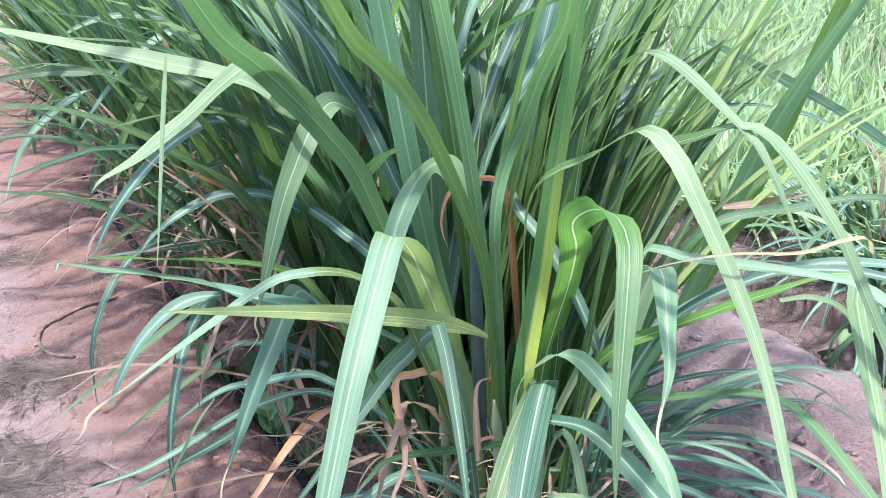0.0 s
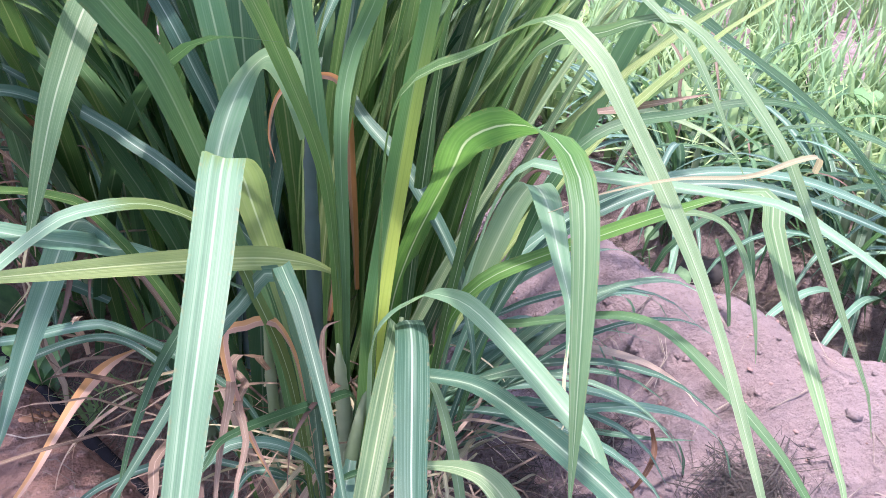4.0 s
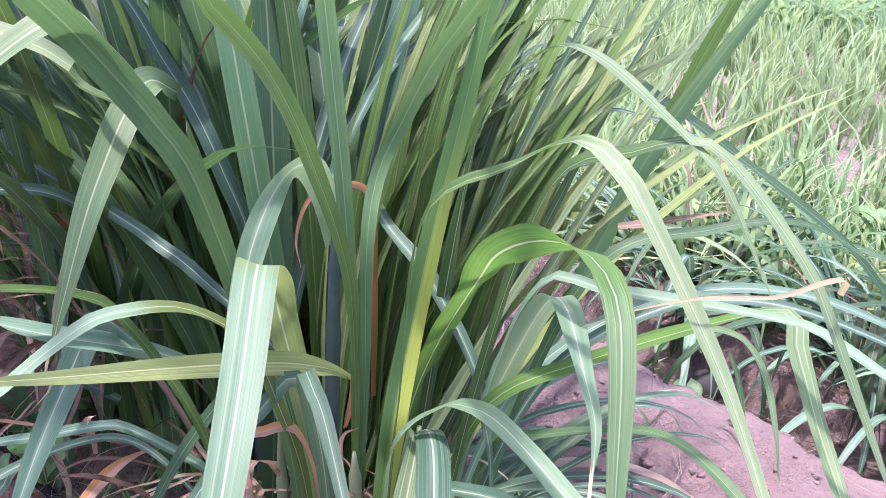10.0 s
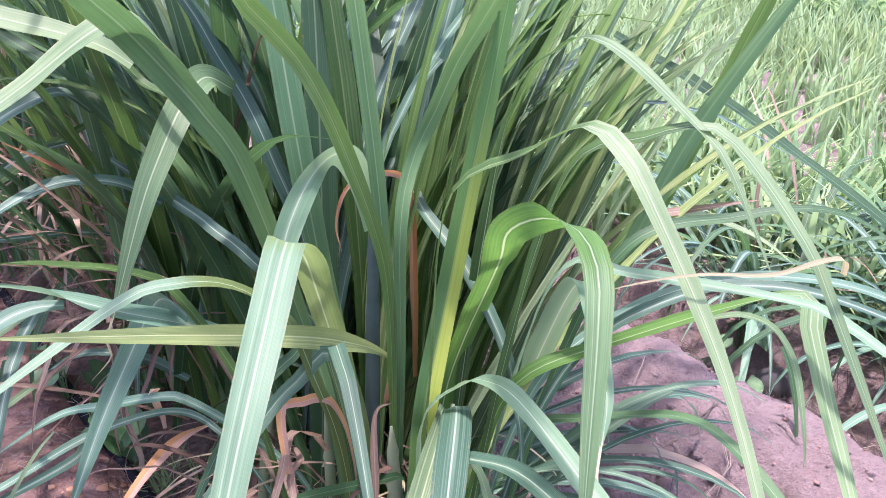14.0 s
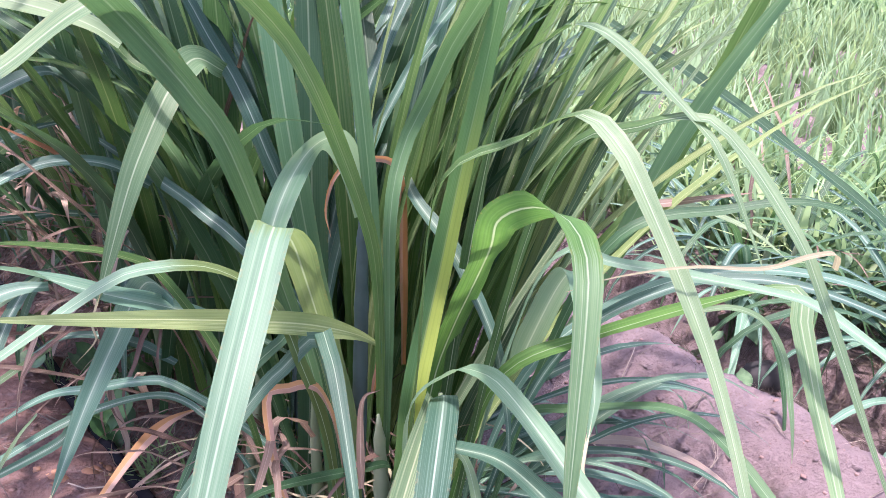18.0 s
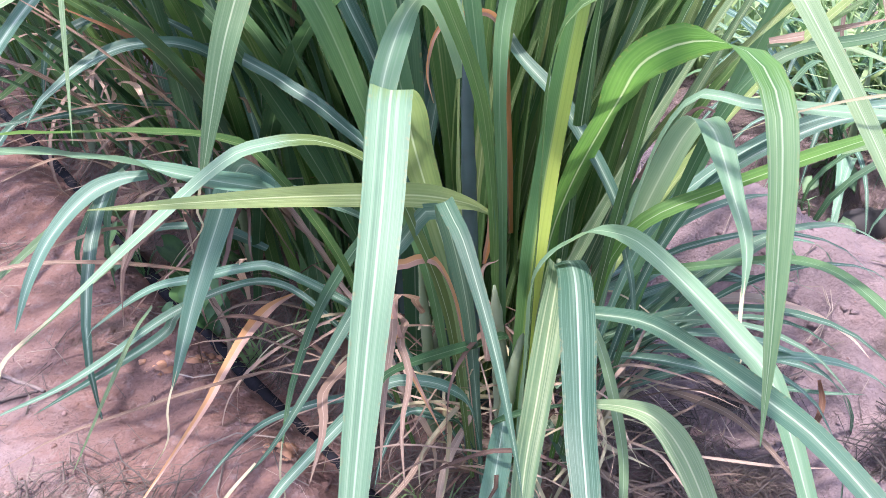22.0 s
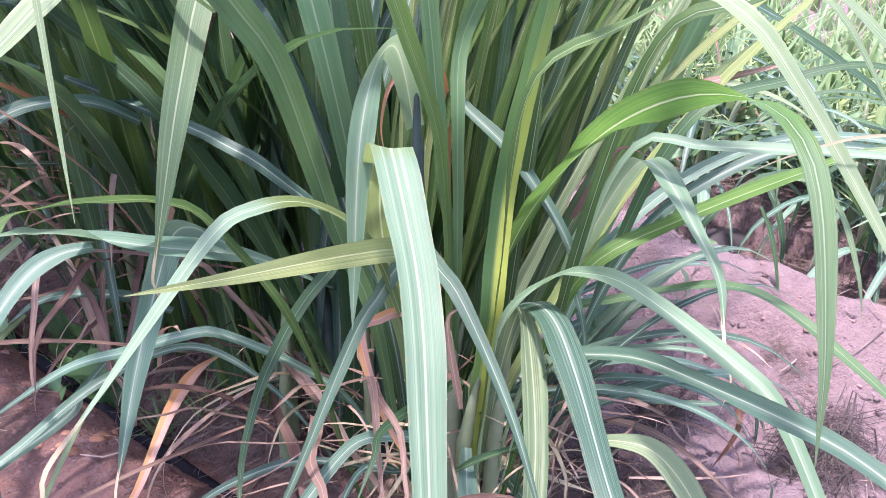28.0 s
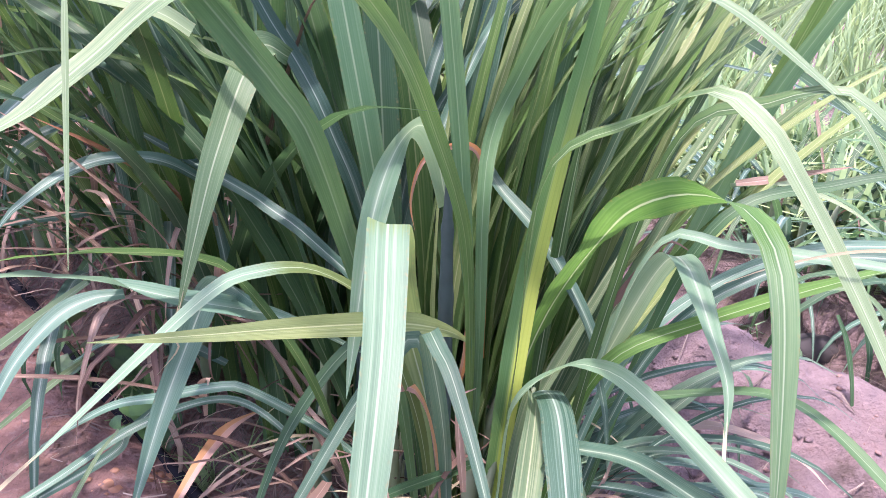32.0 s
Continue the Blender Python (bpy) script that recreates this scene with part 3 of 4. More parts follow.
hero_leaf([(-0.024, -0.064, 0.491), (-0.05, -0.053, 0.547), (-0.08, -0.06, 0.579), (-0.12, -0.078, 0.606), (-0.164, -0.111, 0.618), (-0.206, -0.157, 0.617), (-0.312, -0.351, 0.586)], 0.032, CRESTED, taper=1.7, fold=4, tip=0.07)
hero_leaf([(-0.18, 0.062, 0.494), (-0.215, 0.117, 0.489), (-0.238, 0.135, 0.465), (-0.264, 0.106, 0.408), (-0.293, 0.055, 0.339), (-0.322, -0.015, 0.252)], 0.036, TEAL2, facing=[0.1, -1, 0.1], taper=3.0, rooted=False, neck=0.55, full=0.2, tip=0.09)
hero_leaf([(-0.191, 0.088, 0.503), (-0.241, 0.066, 0.548), (-0.29, -0.001, 0.587), (-0.335, -0.111, 0.637), (-0.337, -0.239, 0.693), (-0.318, -0.37, 0.747)], 0.028, OLIVE, beyond=0.02, facing=[0, -0.5, 0.9])
hero_leaf([(-0.02, 0.24, 0.30), (-0.14, 0.13, 0.43), (-0.257, 0.048, 0.506), (-0.314, 0.017, 0.54), (-0.339, -0.071, 0.594), (-0.351, -0.216, 0.669), (-0.323, -0.363, 0.741)], 0.040, TEAL2, beyond=0.02, facing=[0, -0.5, 0.9], rooted=False, neck=0.2, full=0.5)
hero_leaf([(0, -0.045, 0.502), (-0.041, -0.073, 0.483), (-0.075, -0.104, 0.455), (-0.165, -0.217, 0.364), (-0.207, -0.256, 0.337)], 0.032, PALE, taper=1.7, facing=[0.2, -1, 0.3], tip=0.1)
hero_leaf([(0.003, -0.09, 0.532), (0.008, -0.128, 0.541), (0.017, -0.171, 0.53), (0.035, -0.259, 0.469), (0.047, -0.319, 0.397)], 0.032, PALE, beyond=0.03, taper=1.7, facing=[0, -1, 0.3])
hero_leaf([(0.013, -0.082, 0.287), (-0.028, -0.064, 0.288), (-0.075, -0.07, 0.281), (-0.167, -0.142, 0.234), (-0.196, -0.18, 0.223), (-0.218, -0.227, 0.216)], 0.026, TEAL, beyond=0.08, taper=1.7, tip=0.05)
hero_leaf([(0.001, 0.015, 0.154), (-0.067, 0.047, 0.158), (-0.116, 0.065, 0.154), (-0.174, 0.07, 0.139), (-0.234, 0.064, 0.117), (-0.28, 0.038, 0.091), (-0.318, -0.008, 0.068)], 0.020, TEAL, taper=1.7)
hero_leaf([(-0.085, 0.094, 0.273), (-0.19, 0.098, 0.347), (-0.234, 0.106, 0.348), (-0.301, 0.129, 0.32), (-0.379, 0.166, 0.281), (-0.483, 0.221, 0.184)], 0.024, TEAL, beyond=0.05)
hero_leaf([(-0.225, 0.257, 0.224), (-0.347, 0.225, 0.212), (-0.461, 0.157, 0.169), (-0.517, 0.12, 0.153), (-0.582, 0.082, 0.146)], 0.022, TEAL, beyond=0.03)
hero_leaf([(-0.022, 0.125, 0.426), (-0.057, 0.121, 0.401), (-0.094, 0.107, 0.366), (-0.134, 0.081, 0.314), (-0.16, 0.06, 0.266), (-0.184, 0.023, 0.211), (-0.195, -0.021, 0.171)], 0.024, GREEN, beyond=0.03, tip=0.07)
hero_leaf([(0.093, 0.004, 0.29), (0.052, -0.033, 0.315), (-0.052, -0.157, 0.384), (-0.076, -0.207, 0.394), (-0.104, -0.248, 0.377)], 0.020, GREEN)
hero_leaf([(0.135, -0.223, 0.381), (0.163, -0.246, 0.395), (0.186, -0.269, 0.397), (0.205, -0.299, 0.378), (0.219, -0.341, 0.344), (0.223, -0.384, 0.321), (0.219, -0.411, 0.317)], 0.030, BANDED, beyond=0.08, facing=[0.2, -0.8, 0.6], rooted=False, neck=0.3, full=0.35)
hero_leaf([(0.161, -0.061, 0.357), (0.178, -0.067, 0.351), (0.191, -0.11, 0.308), (0.194, -0.177, 0.256), (0.181, -0.23, 0.215), (0.163, -0.271, 0.175)], 0.018, LIME, beyond=0.05, taper=3)
hero_leaf([(0.256, -0.03, 0.606), (0.315, -0.091, 0.631), (0.432, -0.21, 0.659), (0.46, -0.259, 0.66), (0.492, -0.353, 0.644)], 0.024, PALE, beyond=0.3)
hero_leaf([(0.475, 0.595, 0.779), (0.571, 0.553, 0.733), (0.672, 0.499, 0.681), (0.766, 0.435, 0.623), (0.895, 0.324, 0.537)], 0.030, GREEN, rooted=False, beyond=0.3)
hero_leaf([(-0.188, 0.275, 0.192), (-0.23, 0.238, 0.19), (-0.264, 0.183, 0.178), (-0.29, 0.129, 0.159), (-0.323, 0.077, 0.123), (-0.422, -0.029, 0.026)], 0.033, AMBER, rooted=False, taper=0.5, full=0.22, neck=0.15)
hero_leaf([(0.113, 0.142, 0.36), (0.104, 0.15, 0.505), (0.088, 0.136, 0.646), (0.036, 0.102, 0.669), (0.009, 0.083, 0.655), (-0.001, 0.076, 0.614), (0.007, 0.088, 0.572)], 0.012, EMBER, rooted=False, cup=0.5, curl=1.0, facing=[0, -1, 0.25])
hero_leaf([(0.001, -0.053, 0.441), (-0.038, -0.059, 0.447), (-0.058, -0.07, 0.44), (-0.041, -0.103, 0.358), (-0.002, -0.139, 0.271)], 0.018, AMBER)
hero_leaf([(0.354, 0.129, 0.244), (0.414, 0.149, 0.23), (0.493, 0.165, 0.214), (0.577, 0.154, 0.189), (0.623, 0.119, 0.171), (0.632, 0.07, 0.166)], 0.016, DRY, rooted=False)
hero_leaf([(-0.301, 0.455, 0.455), (-0.378, 0.376, 0.555), (-0.462, 0.274, 0.648)], 0.018, RUST, rooted=False)
hero_leaf([(-0.315, -0.053, 0.873), (-0.298, -0.211, 0.671)], 0.006, LIME, rooted=False)
hero_leaf([(0.27, 0.115, 0.45), (0.31, 0.125, 0.495), (0.345, 0.135, 0.532), (0.375, 0.1, 0.528)], 0.014, BROWN, rooted=False, curl=1.6, cup=0.6)
hero_leaf([(0.436, 0.31, 0.414), (0.51, 0.302, 0.619), (0.561, 0.258, 0.839)], 0.036, OLIVE, beyond=0.35, droop=0.2, facing=[0, -1, 0.25])
hero_leaf([(0.387, 0.073, 0.639), (0.427, 0.066, 0.647), (0.512, 0.039, 0.674)], 0.013, DRY, rooted=False, curl=0.6)
hero_leaf([(0.432, 0.167, 0.6), (0.481, 0.151, 0.612), (0.528, 0.127, 0.606), (0.566, 0.101, 0.593), (0.597, 0.074, 0.573)], 0.012, LIME, rooted=False)
hero_leaf([(0.44, -0.265, 0.712), (0.424, -0.285, 0.735), (0.40, -0.29, 0.735), (0.36, -0.29, 0.722), (0.30, -0.285, 0.719), (0.238, -0.286, 0.708), (0.20, -0.28, 0.69)], 0.0068, CREAM, label="withered pale leaf tip curled into a thread", rooted=False, neck=0.8, full=0.1, taper=0.9, curl=0.8)
hero_leaf([(0.332, -0.016, 0.63), (0.463, -0.009, 0.669), (0.54, -0.016, 0.684), (0.592, -0.025, 0.679), (0.634, -0.044, 0.659)], 0.022, GREEN, beyond=0.1)
hero_leaf([(0.445, -0.028, 0.546), (0.485, -0.031, 0.552), (0.521, -0.043, 0.54), (0.541, -0.071, 0.506), (0.542, -0.11, 0.461)], 0.012, LIME, rooted=False, beyond=0.06)
hero_leaf([(0.784, 0.36, 0.291), (0.798, 0.332, 0.246), (0.808, 0.299, 0.169), (0.81, 0.261, 0.057)], 0.011, GREEN, rooted=False, facing=[0.1, -1, 0.1])
hero_leaf([(-0.26, 0.342, 0.535), (-0.305, 0.345, 0.559), (-0.348, 0.341, 0.569), (-0.397, 0.325, 0.569), (-0.442, 0.296, 0.555), (-0.483, 0.256, 0.531)], 0.028, TEAL, rooted=False, beyond=0.05)
hero_leaf([(-0.366, 0.41, 0.654), (-0.411, 0.404, 0.681), (-0.475, 0.374, 0.654), (-0.53, 0.339, 0.604), (-0.573, 0.3, 0.546), (-0.606, 0.256, 0.475)], 0.030, TEAL, rooted=False)
hero_leaf([(-0.238, 0.124, 0.786), (-0.267, 0.121, 0.805), (-0.311, 0.115, 0.82), (-0.439, 0.092, 0.852), (-0.565, 0.049, 0.89)], 0.034, LIME, rooted=False, beyond=0.05)
hero_leaf([(0.099, 0.155, 0.632), (0.114, 0.123, 0.611), (0.154, 0.074, 0.573), (0.189, 0.024, 0.52), (0.211, -0.005, 0.473), (0.225, 0.0, 0.42), (0.234, -0.02, 0.375), (0.237, -0.045, 0.31)], 0.024, PALE, rooted=False, taper=1.7)
hero_leaf([(0.052, -0.093, 0.335), (0.05, -0.04, 0.414), (0.071, -0.028, 0.428)], 0.010, STRAWY, rooted=False, cup=0.6)
hero_leaf([(-0.318, -0.034, 0.392), (-0.353, -0.036, 0.341), (-0.449, -0.052, 0.162)], 0.007, LIME, rooted=False)
hero_leaf([(-0.436, 0.362, 0.368), (-0.561, 0.323, 0.282), (-0.747, 0.274, 0.14)], 0.018, LIME, rooted=False)
hero_leaf([(-0.313, 0.031, 0.522), (-0.344, 0.019, 0.523), (-0.372, -0.004, 0.516), (-0.403, -0.041, 0.491), (-0.423, -0.074, 0.458), (-0.439, -0.102, 0.415)], 0.022, TEAL2, rooted=False)
hero_leaf([(-0.251, 0.439, 0.172), (-0.316, 0.464, 0.193), (-0.39, 0.477, 0.202), (-0.448, 0.476, 0.197), (-0.5, 0.456, 0.171)], 0.022, TEAL2, rooted=False)
hero_leaf([(0.138, 0.072, 0.139), (0.161, 0.014, 0.118), (0.181, -0.045, 0.103), (0.196, -0.109, 0.099), (0.218, -0.171, 0.083), (0.249, -0.225, 0.068)], 0.030, BANDED, facing=[0, -0.6, 1], taper=2.0)
hero_leaf([(0.088, -0.03, 0.215), (0.064, -0.113, 0.186), (0.044, -0.18, 0.178), (0.023, -0.247, 0.167)], 0.036, TEAL2, facing=[0, -1, 0.3], rooted=False, beyond=0.1, neck=0.4, full=0.25)
hero_leaf([(0.041, 0.091, 0.093), (-0.002, 0.03, 0.1), (-0.04, -0.041, 0.101), (-0.094, -0.097, 0.089), (-0.137, -0.126, 0.069)], 0.011, DRY, rooted=False, taper=1.6, curl=0.8)
hero_leaf([(0.053, 0.034, 0.137), (0.018, -0.002, 0.095), (0.001, -0.036, 0.052), (-0.01, -0.114, 0.03)], 0.013, DRY, rooted=False, taper=1.6, curl=0.8)
hero_leaf([(0.062, 0.032, 0.09), (0.133, 0.043, 0.07), (0.195, 0.022, 0.06), (0.241, -0.018, 0.05), (0.294, -0.048, 0.04)], 0.012, STRAWY, rooted=False, taper=1.6, curl=0.8)
hero_leaf([(0.39, 0.121, 0.12), (0.41, 0.09, 0.13), (0.442, 0.056, 0.12), (0.465, 0.034, 0.09), (0.514, 0.004, 0.06)], 0.008, STRAWY, rooted=False, taper=1.6, curl=0.8)
hero_leaf([(0.445, 0.169, 0.064), (0.555, 0.077, 0.105), (0.615, 0.031, 0.133)], 0.011, TEAL, rooted=False)
hero_leaf([(0.366, 0.008, 0.06), (0.479, -0.023, 0.06), (0.558, -0.024, 0.05)], 0.005, DRY, rooted=False)
hero_leaf([(0.543, 0.038, 0.16), (0.539, 0.011, 0.14), (0.519, -0.012, 0.12), (0.49, -0.011, 0.06)], 0.009, RUST, rooted=False, curl=1.5)
hero_leaf([(0.065, -0.061, 0.209), (0.099, -0.064, 0.225), (0.159, -0.085, 0.257)], 0.010, GREEN, rooted=False, cup=0.8)
hero_leaf([(-0.03, 0.012, 0.172), (-0.056, 0.009, 0.141), (-0.075, -0.011, 0.104), (-0.083, -0.03, 0.079)], 0.015, TEAL, taper=1.6)
hero_leaf([(0.32, -0.121, 0.058), (0.357, -0.163, 0.056), (0.382, -0.205, 0.058), (0.405, -0.237, 0.055)], 0.018, DRY, rooted=False, taper=2.0, curl=0.6, neck=0.3)
hero_leaf([(0.33, -0.125, 0.056), (0.35, -0.155, 0.056), (0.365, -0.19, 0.056), (0.4, -0.225, 0.052)], 0.014, STRAWY, rooted=False, taper=2.0, curl=0.6, neck=0.3)
hero_leaf([(0.1, -0.05, 0.1), (0.109, -0.067, 0.087), (0.128, -0.111, 0.08), (0.148, -0.153, 0.072), (0.175, -0.213, 0.062)], 0.026, PALE, rooted=False, taper=2)
hero_leaf([(0.139, -0.016, 0.06), (0.204, 0.001, 0.06), (0.245, -0.023, 0.06), (0.295, -0.052, 0.05)], 0.010, DRY, rooted=False, taper=2.0, curl=0.6, neck=0.3)
hero_leaf([(-0.793, 0.9, 0.673), (-0.931, 0.867, 0.68), (-1.025, 0.833, 0.671), (-1.087, 0.8, 0.656)], 0.030, GREEN, rooted=False, neck=0.45, full=0.3, taper=2.0, facing=[0.2, -0.7, 0.7])
hero_leaf([(-0.992, 1.2, 0.569), (-1, 1.125, 0.569), (-1.061, 1.05, 0.52), (-1.098, 0.975, 0.456), (-1.115, 0.9, 0.358)], 0.022, TEAL2, rooted=False, neck=0.45, full=0.3, taper=2.0, facing=[0.2, -0.7, 0.7])
hero_leaf([(-0.692, 1.2, 0.736), (-0.77, 1.15, 0.765), (-0.868, 1.1, 0.772), (-0.946, 1.05, 0.746), (-1.024, 1, 0.694)], 0.024, PALE, rooted=False, neck=0.45, full=0.3, taper=2.0, facing=[0.2, -0.7, 0.7])
hero_leaf([(-0.69, 1.2, 0.714), (-0.698, 1.14, 0.737), (-0.751, 1.08, 0.718), (-0.82, 1.02, 0.655), (-0.879, 0.96, 0.576), (-0.909, 0.9, 0.522)], 0.024, TEAL2, rooted=False, neck=0.45, full=0.3, taper=2.0, facing=[0.2, -0.7, 0.7])
hero_leaf([(-0.467, 0.85, 0.523), (-0.498, 0.8, 0.515), (-0.564, 0.75, 0.477), (-0.65, 0.7, 0.416), (-0.721, 0.65, 0.369), (-0.779, 0.6, 0.336)], 0.022, OLIVE, rooted=False, neck=0.45, full=0.3, taper=2.0, facing=[0.2, -0.7, 0.7])
hero_leaf([(-0.411, 0.7, 0.333), (-0.475, 0.65, 0.359), (-0.541, 0.6, 0.369), (-0.729, 0.5, 0.379)], 0.016, TEAL, rooted=False, neck=0.45, full=0.3, taper=2.0, facing=[0.2, -0.7, 0.7])
hero_leaf([(-0.477, 0.5, 0.16), (-0.535, 0.425, 0.143), (-0.686, 0.35, 0.035)], 0.013, LIME, rooted=False, neck=0.45, full=0.3, taper=2.0, facing=[0.2, -0.7, 0.7])
hero_leaf([(-0.347, 0.35, 0.159), (-0.392, 0.312, 0.13), (-0.419, 0.275, 0.113), (-0.598, 0.2, 0.04)], 0.018, TEAL, rooted=False, neck=0.45, full=0.3, taper=2.0, facing=[0.2, -0.7, 0.7])
hero_leaf([(-0.659, 1, 0.637), (-0.705, 0.95, 0.645), (-0.75, 0.9, 0.589), (-0.785, 0.85, 0.502), (-0.795, 0.8, 0.415)], 0.024, OLIVE, rooted=False, neck=0.45, full=0.3, taper=2.0, facing=[0.2, -0.7, 0.7])
hero_leaf([(-0.508, 0.75, 0.5), (-0.538, 0.713, 0.498), (-0.591, 0.675, 0.479), (-0.612, 0.638, 0.45), (-0.619, 0.6, 0.389)], 0.020, TEAL, rooted=False, neck=0.45, full=0.3, taper=2.0, facing=[0.2, -0.7, 0.7])

hero_leaf([(-0.05, 0.2, 0.56), (-0.085, 0.215, 0.645), (-0.105, 0.225, 0.69), (-0.13, 0.25, 0.73), (-0.16, 0.26, 0.775), (-0.19, 0.27, 0.825)], 0.034, TEAL, beyond=0.2, facing=[0.2, -1, 0.3])
hero_leaf([(-0.17, 0.09, 0.74), (-0.194, 0.1, 0.757), (-0.227, 0.125, 0.765), (-0.25, 0.135, 0.785), (-0.281, 0.14, 0.803), (-0.33, 0.12, 0.82)], 0.014, OLIVE, rooted=False, neck=0.4, full=0.3, facing=[0.1, -0.3, 1])
hero_leaf([(0.36, 0.16, 0.43), (0.40, 0.18, 0.52), (0.44, 0.19, 0.62), (0.475, 0.19, 0.71), (0.51, 0.18, 0.79)], 0.040, MID, beyond=0.3, droop=0.2, facing=[0, -1, 0.25])
hero_leaf([(0.30, -0.02, 0.50), (0.40, -0.03, 0.575), (0.48, -0.05, 0.60), (0.56, -0.08, 0.60), (0.66, -0.13, 0.575)], 0.024, TEAL, beyond=0.15)
hero_leaf([(0.28, 0.03, 0.45), (0.40, 0.05, 0.53), (0.52, 0.04, 0.57), (0.64, 0.02, 0.57), (0.74, -0.02, 0.545)], 0.026, TEAL2, beyond=0.2)
hero_leaf([(0.069, 0.07, 0.36), (0.073, 0.06, 0.41), (0.07, 0.055, 0.455)], 0.008, EMBER, rooted=False, facing=[0, -1, 0.25])
hero_leaf([(0.12, 0.06, 0.13), (0.173, 0.044, 0.108), (0.213, 0.015, 0.101), (0.27, -0.017, 0.087), (0.297, -0.028, 0.077)], 0.015, CREAM, rooted=False, taper=1.6, curl=0.8, neck=0.5)
hero_leaf([(0.34, 0.11, 0.10), (0.38, 0.089, 0.098), (0.425, 0.049, 0.098), (0.46, 0.003, 0.085), (0.485, -0.042, 0.066), (0.507, -0.08, 0.043), (0.505, -0.108, 0.028)], 0.013, DRY, rooted=False, taper=1.6, curl=0.9, neck=0.5)

# stalks with their nodes, wrapped in old sheaths
rnd = random.Random(4)


def ringed(s, run):
    return (1 - 0.85 * s ** 7) * (1 - 0.15 * s) + 0.16 * max(0, math.cos(run * 2 * math.pi / 0.085)) ** 14


for n in range(17):
    a, d = rnd.uniform(0, 6.28), rnd.uniform(0.0, 0.10)
    foot = ACROSS * (d * math.cos(a)) + ALONG * (0.18 + 1.9 * d * math.sin(a))
    lean = Vector((rnd.uniform(-0.03, 0.05), rnd.uniform(-0.03, 0.05), 0))
    h = rnd.uniform(0.20, 0.34)
    k = [Vector((foot.x, foot.y, -0.04)), Vector((foot.x, foot.y, 0.1)) + lean * 0.25, Vector((foot.x, foot.y, h)) + lean]
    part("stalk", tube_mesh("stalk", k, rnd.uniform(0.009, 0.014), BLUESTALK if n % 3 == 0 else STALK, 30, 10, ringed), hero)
for low, mid, top, mat in (((0.085, -0.115, -0.02), (0.085, -0.03, 0.16), (0.110, 0.0, 0.31), STALK),
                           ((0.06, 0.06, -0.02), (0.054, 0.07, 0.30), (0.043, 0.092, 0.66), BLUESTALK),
                           ((0.13, -0.03, -0.02), (0.135, -0.01, 0.2), (0.15, 0.01, 0.40), STALK)):
    part("stalk", tube_mesh("stalk", [Vector(q) - hero_at for q in (low, mid, top)], 0.0112, mat, 40, 12, ringed), hero)


# ---------------------------------------------------------------- blades for the other plants
def pool_blade(n, length, width, rise, droop, material, kink=0.0):
    """A leaf rooted at the origin that leans out along +x: it climbs at rise degrees and droops by droop degrees to its tip."""
    g, p, k = radians(rise), Vector((0, 0, 0)), [Vector((0, 0, 0))]
    for s in range(6):
        g -= radians(droop) * (s + 0.5) / 18
        p = p + Vector((math.cos(g), kink * rnd.uniform(-1, 1), math.sin(g) + kink * rnd.uniform(-1, 1))) * length / 6
        k.append(p.copy())
    return blade_mesh("leaf", k, width, material, steps=16, facing=(-math.sin(radians(rise)), 0, math.cos(radians(rise))), curl=0.5 * (-1) ** n, seed=100 + n, neck=0.5, full=0.4)


rnd = random.Random(11)
POOL = []
for n in range(18):
    POOL.append(pool_blade(n, rnd.uniform(1.05, 1.6), rnd.uniform(0.028, 0.050), rnd.uniform(74, 90), rnd.uniform(8, 95), (GREEN, TEAL, OLIVE, GREEN, OLIVE, GREEN)[n % 6]))
FAN = [pool_blade(30 + n, rnd.uniform(0.8, 1.15), rnd.uniform(0.018, 0.030), rnd.uniform(62, 82), rnd.uniform(5, 55), (GOLD, OLIVE, BANDED, OLIVE, GOLD, GREEN)[n % 6]) for n in range(9)]
LOW = [pool_blade(40 + n, rnd.uniform(0.30, 0.6), rnd.uniform(0.004, 0.012), rnd.uniform(15, 80), (25, 60, 95, 140, 45)[n % 5], (DRY, CREAM, STRAWY, BROWN)[n % 4], 0.26) for n in range(16)]
DEAD = [pool_blade(80 + n, rnd.uniform(0.30, 0.6), rnd.uniform(0.009, 0.021), rnd.uniform(15, 80), (25, 60, 95, 140, 45)[n % 5], (DRY, STRAWY, STRAWY, BROWN)[n % 4], 0.18) for n in range(16)]
SPREAD = [pool_blade(60 + n, rnd.uniform(0.6, 0.9), rnd.uniform(0.020, 0.032), rnd.uniform(24, 48), rnd.uniform(60, 105), (TEAL2, PALE, TEAL)[n % 3]) for n in range(6)]
DROOP = [pool_blade(50 + n, rnd.uniform(0.6, 0.95), rnd.uniform(0.022, 0.032), rnd.uniform(45, 68), rnd.uniform(110, 175), (GREEN, TEAL)[n % 2]) for n in range(6)]


def stick_in(parent, me, at, turn, tilt=0.0, size=1.0, name="leaf"):
    ob = part(name, me, parent)
    ob.matrix_local = Matrix.Translation(at) @ Euler((0, radians(tilt), radians(turn)), "XYZ").to_matrix().to_4x4() @ Matrix.Scale(size, 4)
    return ob


# upright inner leaves of the near clump, behind the arching ones
rnd = random.Random(21)
for n in range(105):
    r, p = rnd.uniform(0.12, 0.55), rnd.uniform(-0.06, 0.13)
    f = ACROSS * p + ALONG * r
    stick_in(hero, POOL[n % 18], (f.x + 0.01, f.y + 0.03, 0.0), rnd.uniform(20, 200), rnd.uniform(-6, 4), rnd.uniform(0.8, 1.1))
